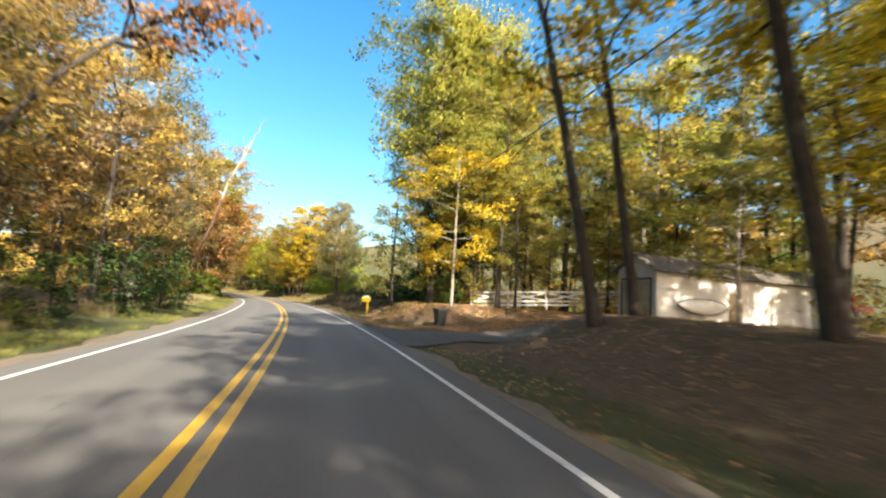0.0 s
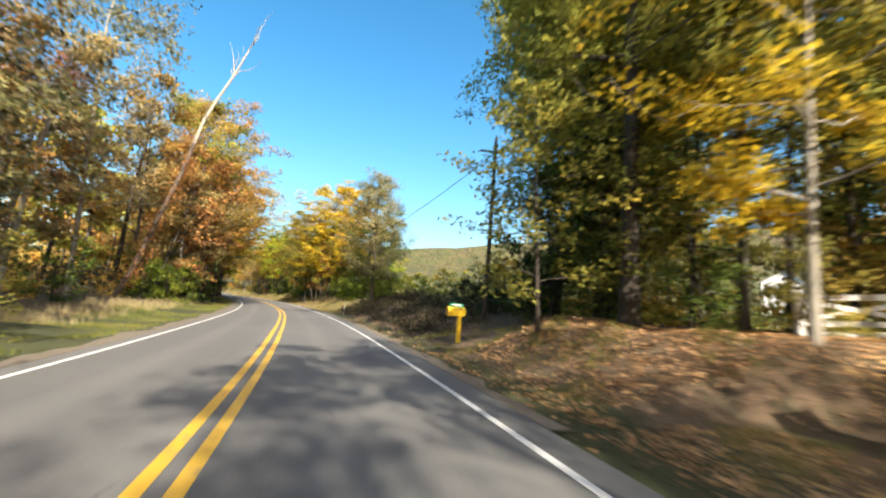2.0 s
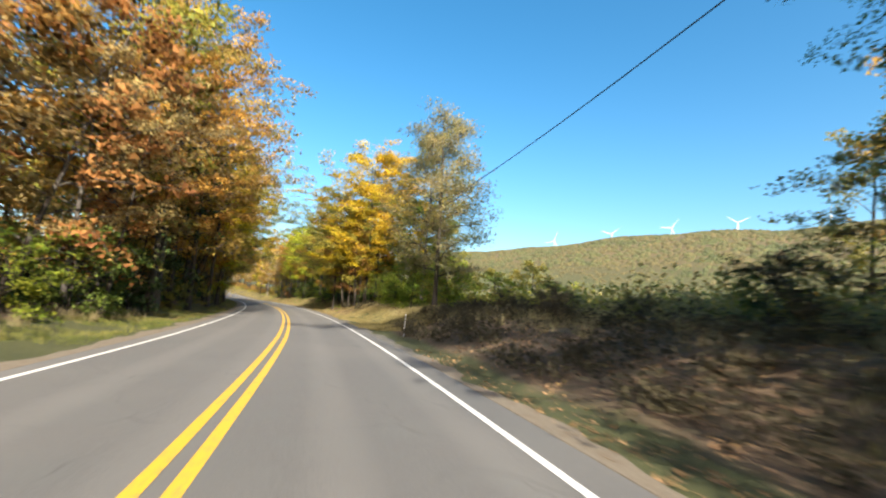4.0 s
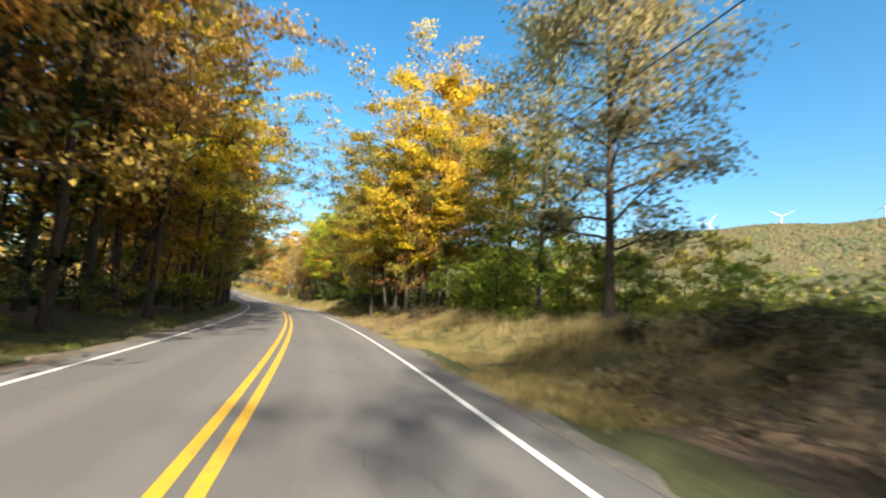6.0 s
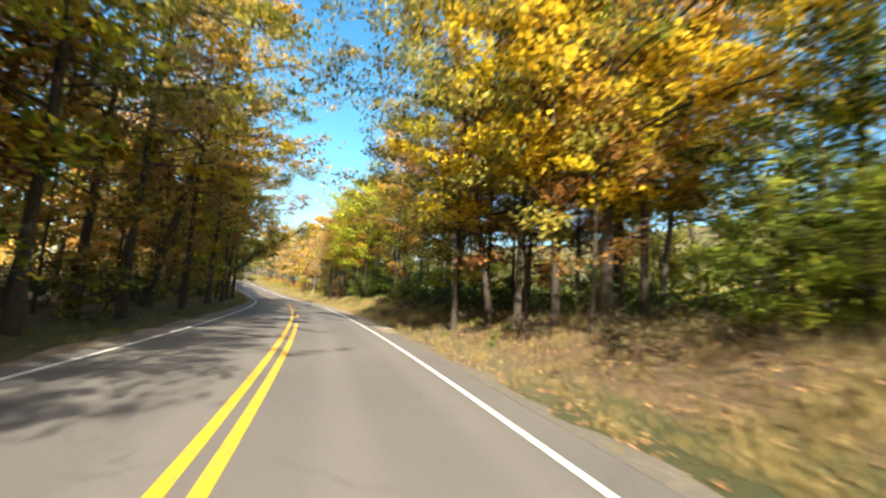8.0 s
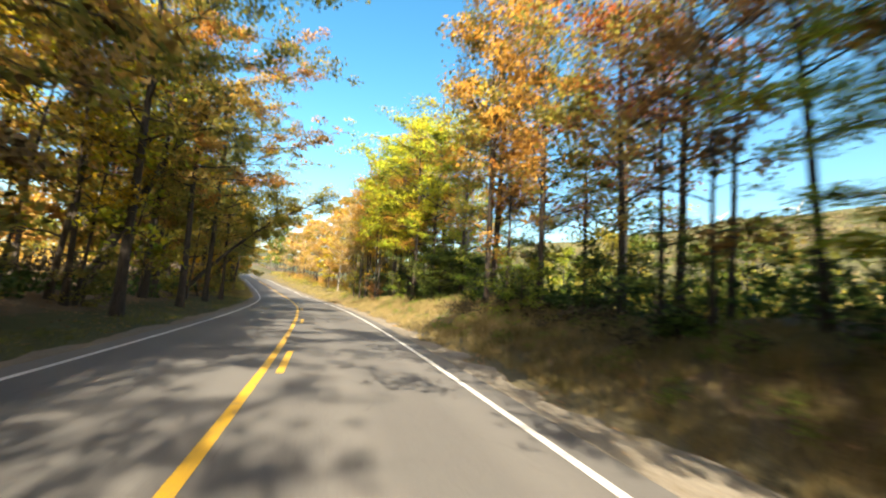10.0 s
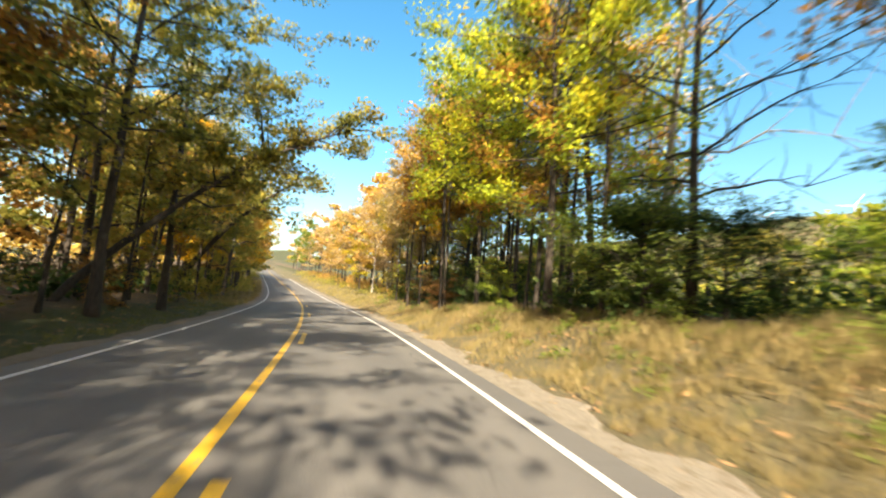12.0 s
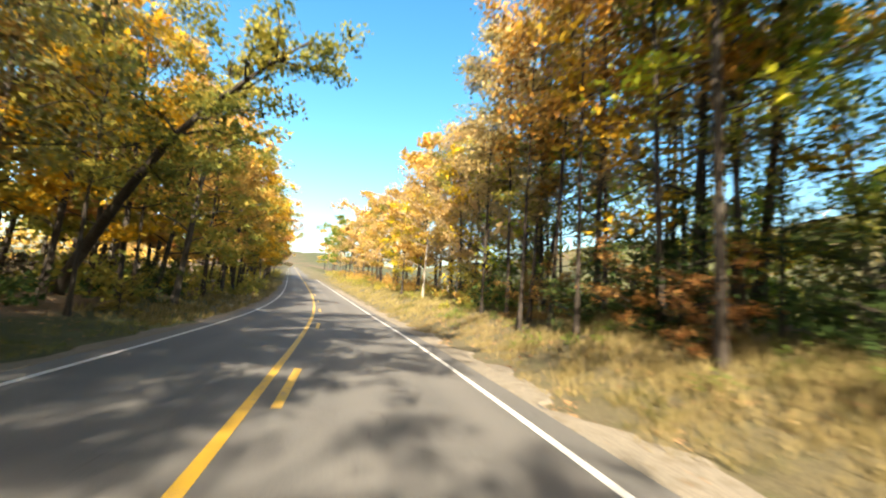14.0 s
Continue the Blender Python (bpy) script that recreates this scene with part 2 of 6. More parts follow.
def bark_material(name, c0, c1, lichen):
    m, t, b = material(name, 0.9)
    co = t.nodes.new("ShaderNodeTexCoord")
    mp = t.nodes.new("ShaderNodeMapping")
    mp.inputs["Scale"].default_value = (9, 9, 1.6)
    t.links.new(co.outputs["Object"], mp.inputs[0])
    n = t.nodes.new("ShaderNodeTexNoise")
    n.inputs["Scale"].default_value, n.inputs["Detail"].default_value = 2.2, 6
    t.links.new(mp.outputs[0], n.inputs["Vector"])
    col = ramp(t, n.outputs[0], [(0.33, c0), (0.68, c1)])
    patch = ramp(t, noise_node(t, 1.3, 3), [(0.55, (0, 0, 0)), (0.7, (1, 1, 1))])
    col = mix(t, patch, col, lichen)
    t.links.new(col, b.inputs["Base Color"])
    bump(t, b, n.outputs[0], 0.8, 0.03)
    return m


BARK = {
    "dark": bark_material("bark_dark", (0.02, 0.016, 0.012), (0.06, 0.047, 0.036), (0.075, 0.068, 0.055)),
    "grey": bark_material("bark_grey", (0.04, 0.035, 0.029), (0.115, 0.10, 0.085), (0.14, 0.13, 0.11)),
    "pale": bark_material("bark_pale", (0.20, 0.175, 0.14), (0.38, 0.345, 0.28), (0.30, 0.28, 0.24)),
    "vine": bark_material("bark_with_vine", (0.05, 0.04, 0.03), (0.14, 0.105, 0.08), (0.12, 0.075, 0.05)),
}

def attr(tree, key):
    a = tree.nodes.new("ShaderNodeAttribute")
    a.attribute_name = key
    return a.outputs["Fac"]



# ---- ground ----
def lines_of(steps):
    out = [steps[0][0]]
    for a, b, d in steps:
        out += list(np.linspace(a, b, max(2, int(round((b - a) / d)) + 1)))[1:]
    return np.array(out)


GX = lines_of([(-2600, -700, 120), (-700, -220, 30), (-220, -75, 6), (-75, 45, 1.15), (45, 150, 4), (150, 400, 18), (400, 1500, 40), (1500, 3200, 150)])
GY = lines_of([(-900, -120, 60), (-120, -16, 6), (-16, 210, 1.2), (210, 420, 5), (420, 760, 20), (760, 1620, 40), (1620, 3400, 120)])
gx, gy = np.meshgrid(GX, GY)
gs, gl = road_place(gx, gy)
gz = ground_z(gx, gy)
nx, ny = len(GX), len(GY)
gi = np.arange(nx * ny).reshape(ny, nx)
ground_me = mesh_of("ground", np.stack([gx.ravel(), gy.ravel(), gz], 1),
                    np.stack([gi[:-1, :-1].ravel(), gi[:-1, 1:].ravel(), gi[1:, 1:].ravel(), gi[1:, :-1].ravel()], 1), smooth_faces=True)
wood = np.where(gl < 0, smooth(7.6, 9.5, -gl), 0)
wood = np.maximum(wood, np.where(gl > 0, smooth(4.2, 5.5, gl) * (1 - smooth(70, 77, gs)) * (1 - smooth(16, 30, gl) * smooth(40, 52, gs)) * (1 - smooth(30, 60, gl)), 0))
wood = np.maximum(wood, np.where(gl > 0, smooth(4.4 + 1.8 * smooth(108, 118, gs), 6.0 + 2.4 * smooth(108, 118, gs), gl) * smooth(84, 90, gs) * (1 - smooth(17, 22, gl)), 0))
wood = wood * (1 - smooth(48, 75, np.abs(gl)))
dry = np.where(gl > 0, smooth(84, 100, gs), smooth(158, 175, gs)) * (1 - smooth(5.5, 8.5, np.abs(gl)))
wood = wood * (1 - smooth(158, 175, gs) * (1 - smooth(8.0, 11.0, np.abs(gl))))
woodland = smooth(25, 130, hill(gx.ravel(), gy.ravel()))
for key, values in (("litter", wood), ("dry", dry), ("slope", woodland)):
    ground_me.attributes.new(key, "FLOAT", "POINT").data.foreach_set("value", np.asarray(values, np.float32))

ground_mat, gt, gb = material("ground_cover", 0.95)


g_fine, g_mid, g_wide = noise_node(gt, 22, 6, "World"), noise_node(gt, 2.6, 5, "World"), noise_node(gt, 0.21, 4, "World")
c_grass = ramp(gt, g_fine, [(0.3, (0.026, 0.034, 0.008)), (0.5, (0.055, 0.061, 0.015)), (0.72, (0.10, 0.094, 0.028))])
c_grass = mix(gt, ramp(gt, g_wide, [(0.42, (0, 0, 0)), (0.62, (1, 1, 1))]), c_grass, ramp(gt, g_fine, [(0.3, (0.026, 0.033, 0.008)), (0.7, (0.056, 0.062, 0.015))]))
c_litter = ramp(gt, g_fine, [(0.28, (0.042, 0.027, 0.016)), (0.5, (0.115, 0.073, 0.041)), (0.72, (0.24, 0.155, 0.085))])
c_litter = mix(gt, ramp(gt, g_mid, [(0.48, (0, 0, 0)), (0.66, (1, 1, 1))]), c_litter, (0.075, 0.062, 0.03))
c_dry = ramp(gt, g_fine, [(0.28, (0.05, 0.042, 0.021)), (0.5, (0.105, 0.088, 0.045)), (0.74, (0.20, 0.168, 0.095))])
c_dry = mix(gt, ramp(gt, g_mid, [(0.52, (0, 0, 0)), (0.68, (1, 1, 1))]), c_dry, (0.09, 0.085, 0.035))
c_hill = ramp(gt, noise_node(gt, 0.035, 8, "World", 0.7), [(0.36, (0.07, 0.066, 0.025)), (0.5, (0.11, 0.085, 0.034)), (0.6, (0.14, 0.09, 0.04)), (0.7, (0.08, 0.074, 0.027))])
c_hill = mix(gt, 1.0, c_hill, ramp(gt, noise_node(gt, 0.22, 7, "World", 0.75), [(0.35, (0.45, 0.45, 0.45)), (0.62, (1.1, 1.1, 1.1))]), "MULTIPLY")


def spread(tree, fac, noise_out, amount=0.5):
    n = tree.nodes.new("ShaderNodeMath")
    n.operation = "MULTIPLY_ADD"
    tree.links.new(noise_out, n.inputs[0])
    n.inputs[1].default_value = amount * 2
    s2 = tree.nodes.new("ShaderNodeMath")
    s2.operation = "ADD"
    tree.links.new(fac, s2.inputs[0])
    s2.inputs[1].default_value = -amount
    tree.links.new(s2.outputs[0], n.inputs[2])
    return ramp(tree, n.outputs[0], [(0.35, (0, 0, 0)), (0.65, (1, 1, 1))])


col = mix(gt, spread(gt, attr(gt, "dry"), g_mid), c_grass, c_dry)
col = mix(gt, spread(gt, attr(gt, "litter"), g_mid), col, c_litter)
col = mix(gt, attr(gt, "slope"), col, c_hill)
gt.links.new(col, gb.inputs["Base Color"])
bump(gt, gb, g_fine, 0.9, 0.06)
ground_me.materials.append(ground_mat)
tagged(new("ground", ground_me), "rolling ground of grass, leaf litter and dry verge", "ground", kind="structure")

# ---- road, shoulders and lines ----
road_mat, rt, rb = material("worn_asphalt", 0.85)
r_fine, r_mid, r_wide = noise_node(rt, 70, 5, "World"), noise_node(rt, 1.1, 6, "World"), noise_node(rt, 0.16, 4, "World")
rc = ramp(rt, r_fine, [(0.3, (0.062, 0.061, 0.059)), (0.7, (0.140, 0.137, 0.131))])
rc = mix(rt, ramp(rt, r_mid, [(0.45, (0, 0, 0)), (0.75, (0.35, 0.35, 0.35))]), rc, (0.105, 0.112, 0.108))
rc = mix(rt, ramp(rt, r_wide, [(0.4, (0, 0, 0)), (0.7, (0.35, 0.35, 0.35))]), rc, (0.155, 0.147, 0.134))
track = attr(rt, "across")
wave = rt.nodes.new("ShaderNodeMath")
wave.operation = "SINE"
wm = rt.nodes.new("ShaderNodeMath")
wm.operation = "MULTIPLY_ADD"
rt.links.new(track, wm.inputs[0])
wm.inputs[1].default_value, wm.inputs[2].default_value = 3.7, 0.35
rt.links.new(wm.outputs[0], wave.inputs[0])
wear = ramp(rt, wave.outputs[0], [(0.0, (0, 0, 0)), (1.0, (0.16, 0.16, 0.16))])
rc = mix(rt, wear, rc, (0.235, 0.225, 0.205))
vor = rt.nodes.new("ShaderNodeTexVoronoi")
vor.feature = "DISTANCE_TO_EDGE"
vor.inputs["Scale"].default_value = 0.33
rg = rt.nodes.new("ShaderNodeNewGeometry")
warp = rt.nodes.new("ShaderNodeVectorMath")
warp.operation = "MULTIPLY_ADD"
wnz = rt.nodes.new("ShaderNodeTexNoise")
wnz.inputs["Scale"].default_value = 0.9
rt.links.new(rg.outputs["Position"], wnz.inputs["Vector"])
rt.links.new(wnz.outputs[1], warp.inputs[0])
warp.inputs[1].default_value = (1.6, 1.6, 0)
rt.links.new(rg.outputs["Position"], warp.inputs[2])
rt.links.new(warp.outputs[0], vor.inputs["Vector"])
crack = ramp(rt, vor.outputs[0], [(0.0, (0.55, 0.55, 0.55)), (0.008, (0, 0, 0))])
rc = mix(rt, mix(rt, 1.0, crack, ramp(rt, r_mid, [(0.45, (0, 0, 0)), (0.6, (1, 1, 1))]), "MULTIPLY"), rc, (0.045, 0.043, 0.04))
rt.links.new(rc, rb.inputs["Base Color"])
bump(rt, rb, r_fine, 0.35, 0.008)
gravel_mat = plain("pale_gravel", (0.11, 0.098, 0.08), (0.30, 0.265, 0.205), 30, 0.95, relief=0.9, coords="World", stain=(0.13, 0.10, 0.065))
grey_gravel = plain("grey_gravel", (0.065, 0.061, 0.053), (0.15, 0.138, 0.118), 36, 0.95, relief=0.9, coords="World", stain=(0.17, 0.15, 0.11))
drive_mat = plain("dark_driveway", (0.035, 0.035, 0.037), (0.09, 0.088, 0.086), 34, 0.9, relief=0.7, coords="World", stain=(0.16, 0.12, 0.08))


def paint_material(name, c0, c1):
    m, t, b = material(name, 0.6)
    f2 = noise_node(t, 60, 5, "World")
    c = ramp(t, f2, [(0.25, c0), (0.55, c1)])
    worn = ramp(t, noise_node(t, 9, 7, "World", 0.7), [(0.55, (0, 0, 0)), (0.66, (0.85, 0.85, 0.85))])
    t.links.new(mix(t, worn, c, (0.15, 0.145, 0.14)), b.inputs["Base Color"])
    bump(t, b, f2, 0.2, 0.004)
    return m


white_paint = paint_material("white_road_paint", (0.48, 0.48, 0.46), (0.68, 0.68, 0.65))
yellow_paint = paint_material("yellow_road_paint", (0.46, 0.26, 0.02), (0.62, 0.37, 0.03))


C = -0.92                                       # the yellow line against the camera's track


def strip(name, s0, s1, offs, heights, mat, step=1.5, wobble=0.0, label="", category="road", sway=((0, 0.0),)):
    """A ribbon along the road with a given cross-section."""
    ss = np.arange(s0, s1 + 0.01, step)
    v = []
    for k, (o, h) in enumerate(zip(offs, heights)):
        oo = o + (wobble * (ripple(ss, 0 * ss, 1.3, 5.0) + 0.5 * ripple(ss, 0 * ss + k, 0.4, 5.0 + k)) if wobble and abs(o - C) > 4.2 else 0)
        x, y = along(ss, oo + np.interp(ss, *zip(*sway)))
        v.append(np.stack([x, y, grade(ss) + h], 1))
    n, k = len(ss), len(offs)
    v = np.stack(v, 1).reshape(-1, 3)
    i = np.arange(n * k).reshape(n, k)
    f2 = np.stack([i[:-1, :-1].ravel(), i[:-1, 1:].ravel(), i[1:, 1:].ravel(), i[1:, :-1].ravel()], 1)
    me = mesh_of(name, v, f2, [mat])
    me.attributes.new("across", "FLOAT", "POINT").data.foreach_set("value", np.tile(np.asarray(offs, np.float32), n))
    return tagged(new(name, me), label, category, kind="structure")


strip("road", -250, 690, [C - 4.15, C - 4.05, C - 3, C - 2, C - 1, C, C + 1, C + 2, C + 3, C + 4.1, C + 4.2], [-0.4, -0.03, -0.017, -0.005, 0.006, 0.015, 0.006, -0.005, -0.017, -0.03, -0.4], road_mat, label="grey worn asphalt of a two lane country road")
dirt_mat = plain("roadside_dirt", (0.09, 0.075, 0.055), (0.22, 0.18, 0.13), 30, 0.95, relief=0.9, coords="World", stain=(0.12, 0.085, 0.05))
strip("shoulder", -250, 15, [C + 3.95, C + 4.12, C + 4.45, C + 4.8], [-0.20, -0.026, -0.03, -0.25], dirt_mat, 0.5, 0.25, "dirt and leaf strewn shoulder beside the asphalt")
strip("shoulder", 28, 58, [C + 3.95, C + 4.12, C + 4.5, C + 4.9], [-0.20, -0.026, -0.03, -0.25], dirt_mat, 0.5, 0.25, "dirt and leaf strewn shoulder beside the asphalt")
strip("shoulder", 58, 104, [C + 3.95, C + 4.12, C + 4.5, C + 4.95], [-0.20, -0.026, -0.03, -0.25], grey_gravel, 0.5, 0.25, "grey gravel shoulder beside the asphalt")
strip("shoulder", 104, 400, [C + 3.75, C + 3.95, C + 4.6, C + 5.3], [-0.20, -0.022, -0.02, -0.25], gravel_mat, 0.3, 0.5, "pale sandy gravel shoulder beside the asphalt")
strip("shoulder", -250, 400, [C - 4.9, C - 4.5, C - 4.05, C - 3.95], [-0.25, -0.03, -0.026, -0.2], dirt_mat, 0.5, 0.25, "dirt shoulder beside the asphalt")
strip("edge_line", -250, 690, [C + 3.36, C + 3.48], [-0.015, -0.016], white_paint, label="worn white edge line of the road", sway=((25, 0.09), (36, 0.0)))
strip("edge_line", -250, 690, [C - 3.58, C - 3.46], [-0.017, -0.015], white_paint, label="worn white edge line of the road", sway=((24, 0.0), (40, -0.14), (50, -0.12), (60, 0.0)))
YELLOW_SWAY = ((12, -0.12), (26, -0.13), (42, -0.20), (50, -0.15), (62, 0.0), (142, 0.0), (152, -0.08))
strip("centre_line", -250, 690, [C - 0.22, C - 0.075], [0.018, 0.019], yellow_paint, label="solid yellow centre line", sway=YELLOW_SWAY)
strip("centre_line", -250, 107, [C + 0.075, C + 0.22], [0.019, 0.018], yellow_paint, label="solid yellow centre line", sway=YELLOW_SWAY)
for k in range(12):
    strip("centre_dash", 112.9 + 12.0 * k, 115.95 + 12.0 * k, [C + 0.09, C + 0.23], [0.019, 0.018], yellow_paint, 1.0, label="broken yellow centre line dash")

# the driveway to the garage
dv, df = [], []
for i, q in enumerate(np.linspace(0, 1, 22)):
    l = 3.05 + 16.0 * q
    for j, side in enumerate((-1, -0.5, 0, 0.5, 1)):
        s = 20.0 + 0.5 * q + side * (4.8 - 2.7 * smooth(0, 0.25, q)) + 0.15 * math.sin(7 * q + j)
        x, y = along(s, l)
        dv.append((x, y, max(zat(x, y) + 0.075 - 0.05 * abs(side), -0.028)))
for i in range(21):
    for j in range(4):
        a = i * 5 + j
        df.append((a, a + 5, a + 6, a + 1))
tagged(new("driveway", mesh_of("driveway", dv, df, [drive_mat], True)), "dark gravel driveway leading up to a garage", "driveway", kind="structure")

# ---- trees ----
def scatter(rng, centres, count, spread3, leaf, flat=0.55, outward=None):
    """Leaves as small three-cornered blades round the given clump centres, with normals that round off each spray."""
    pick = rng.integers(0, len(centres), count)
    r = rng.normal(size=(count, 3))
    r /= np.linalg.norm(r, axis=1, keepdims=True) + 1e-9
    r *= rng.random((count, 1)) ** 0.5
    p = centres[pick] + r * spread3
    nrm = rng.normal(size=(count, 3)) * flat + [0, 0, 0.8]
    nrm /= np.linalg.norm(nrm, axis=1, keepdims=True)
    a = np.cross(nrm, rng.normal(size=(count, 3)))
    a /= np.linalg.norm(a, axis=1, keepdims=True) + 1e-9
    b = np.cross(nrm, a)
    size = leaf * rng.uniform(0.65, 1.35, (count, 1))
    droop = nrm * size * rng.uniform(-0.35, 0.1, (count, 1))
    v = np.stack([p - a * size * 0.62, p - b * size * 0.5 + droop, p + a * size * 0.5 + b * size * 0.4 + droop * 0.4], 1).reshape(-1, 3)
    way = r * 0.55 + [0, 0, 0.3]
    if outward is not None:
        way = way + outward[pick] * 0.45
    nrm = nrm * np.where((nrm * way).sum(1, keepdims=True) < 0, -1, 1)
    soft_n = way + nrm * 0.45
    soft_n /= np.linalg.norm(soft_n, axis=1, keepdims=True) + 1e-9
    return v, np.arange(count * 3).reshape(-1, 3), np.repeat(soft_n, 3, 0)


def grow(name, seed, height, girth, base, radius, leaves, leaf, limbs=14, rise=0.6, shape="round", lean=(0, 0), clump=0.75, twigs=4, sides=8, layer=0.5, fine=1.4, twig=(0.22, 0.5)):
    """The meshes of one kind of tree: a tapered trunk with limbs and twigs, and its leaves."""
    rng = np.random.default_rng(seed)
    n = 12
    q = np.linspace(0, 1, n)
    wander = np.cumsum(rng.normal(size=(n, 2)) * 0.012 * height / 3, 0) * q[:, None]
    core = np.stack([lean[0] * height * q ** 1.2 + wander[:, 0], lean[1] * height * q ** 1.2 + wander[:, 1], q * height * 0.94 - 0.25], 1)
    rad = girth * (1 - q) ** 0.75 + 0.015
    rad[0] *= 1.45
    rad[1] *= 1.08
    v, f2 = tube(core, rad, sides, 0)
    vs, fs, count = [v], list(f2), len(v)
    tips = []
    for i in range(limbs):
        h = base + (0.97 - base) * ((i + rng.random()) / limbs) ** 0.9
        foot = np.array([np.interp(h, q, core[:, k]) for k in range(3)])
        k = (h - base) / (1 - base)
        if shape == "round":
            reach = radius * (0.45 + 1.15 * k * (1 - k) * 2.0) * (1.0 if k < 0.75 else 1.25 - k * 0.75)
        elif shape == "tall":
            reach = radius * (0.7 + 0.5 * math.sin(math.pi * k)) * (1 - 0.45 * k)
        elif shape == "cone":
            reach = radius * (1.05 - k)
        else:
            reach = radius * (0.6 + 0.5 * k)
        reach *= rng.uniform(0.75, 1.2)
        az = i * 2.399 + rng.normal() * 0.35
        el = rise * rng.uniform(0.55, 1.3) * (0.55 + 0.6 * k)
        out = np.array([math.cos(az), math.sin(az), 0])
        m = 6
        u = np.linspace(0, 1, m)[:, None]
        limb = foot + out * reach * u * math.cos(el * 0.6) + np.array([0, 0, 1.0]) * reach * (math.sin(el) * u - 0.10 * u ** 2) + rng.normal(size=(m, 3)) * 0.05 * reach * u
        r0 = max(0.018, np.interp(h, q, rad) * 0.36)
        v, f2 = tube(limb, r0 * (1 - u[:, 0]) ** 0.8 + 0.008, 5 if sides > 6 else 3, count)
        vs.append(v), fs.extend(f2)
        count += len(v)
        tips += [limb[3], limb[4], limb[5]]
        for j in range(twigs):
            a0 = rng.integers(2, m)
            d = out * rng.uniform(0.1, 0.9) + rng.normal(size=3) * 0.55 + [0, 0, 0.18]
            d /= np.linalg.norm(d)
            ln = reach * rng.uniform(*twig)
            tw = limb[a0] + d * ln * np.array([[0], [0.5], [1.0]]) + rng.normal(size=(3, 3)) * 0.04 * np.array([[0], [1], [1.5]])
            v, f2 = tube(tw, [r0 * 0.3 + 0.006, r0 * 0.18 + 0.005, 0.004], 3, count)
            vs.append(v), fs.extend(f2)
            count += len(v)
            tips += [tw[1], tw[2]]
    trunk = mesh_of(name + "_trunk", np.concatenate(vs), fs, [BARK["dark"]], True)
    centres = np.array(tips)
    if leaves:
        out = centres - np.stack([np.interp(centres[:, 2], core[:, 2], core[:, k]) for k in range(2)] + [centres[:, 2]], 1)
        out /= np.linalg.norm(out, axis=1, keepdims=True) + 1e-6
        v, f2, soft_n = scatter(rng, centres, int(leaves * fine), np.array([clump, clump, clump * layer]), leaf / math.sqrt(fine), outward=out)
        crown = mesh_of(name + "_crown", v, f2, [LEAF["yellow"]], normals=soft_n)
    else:
        crown = None
    return trunk, crown


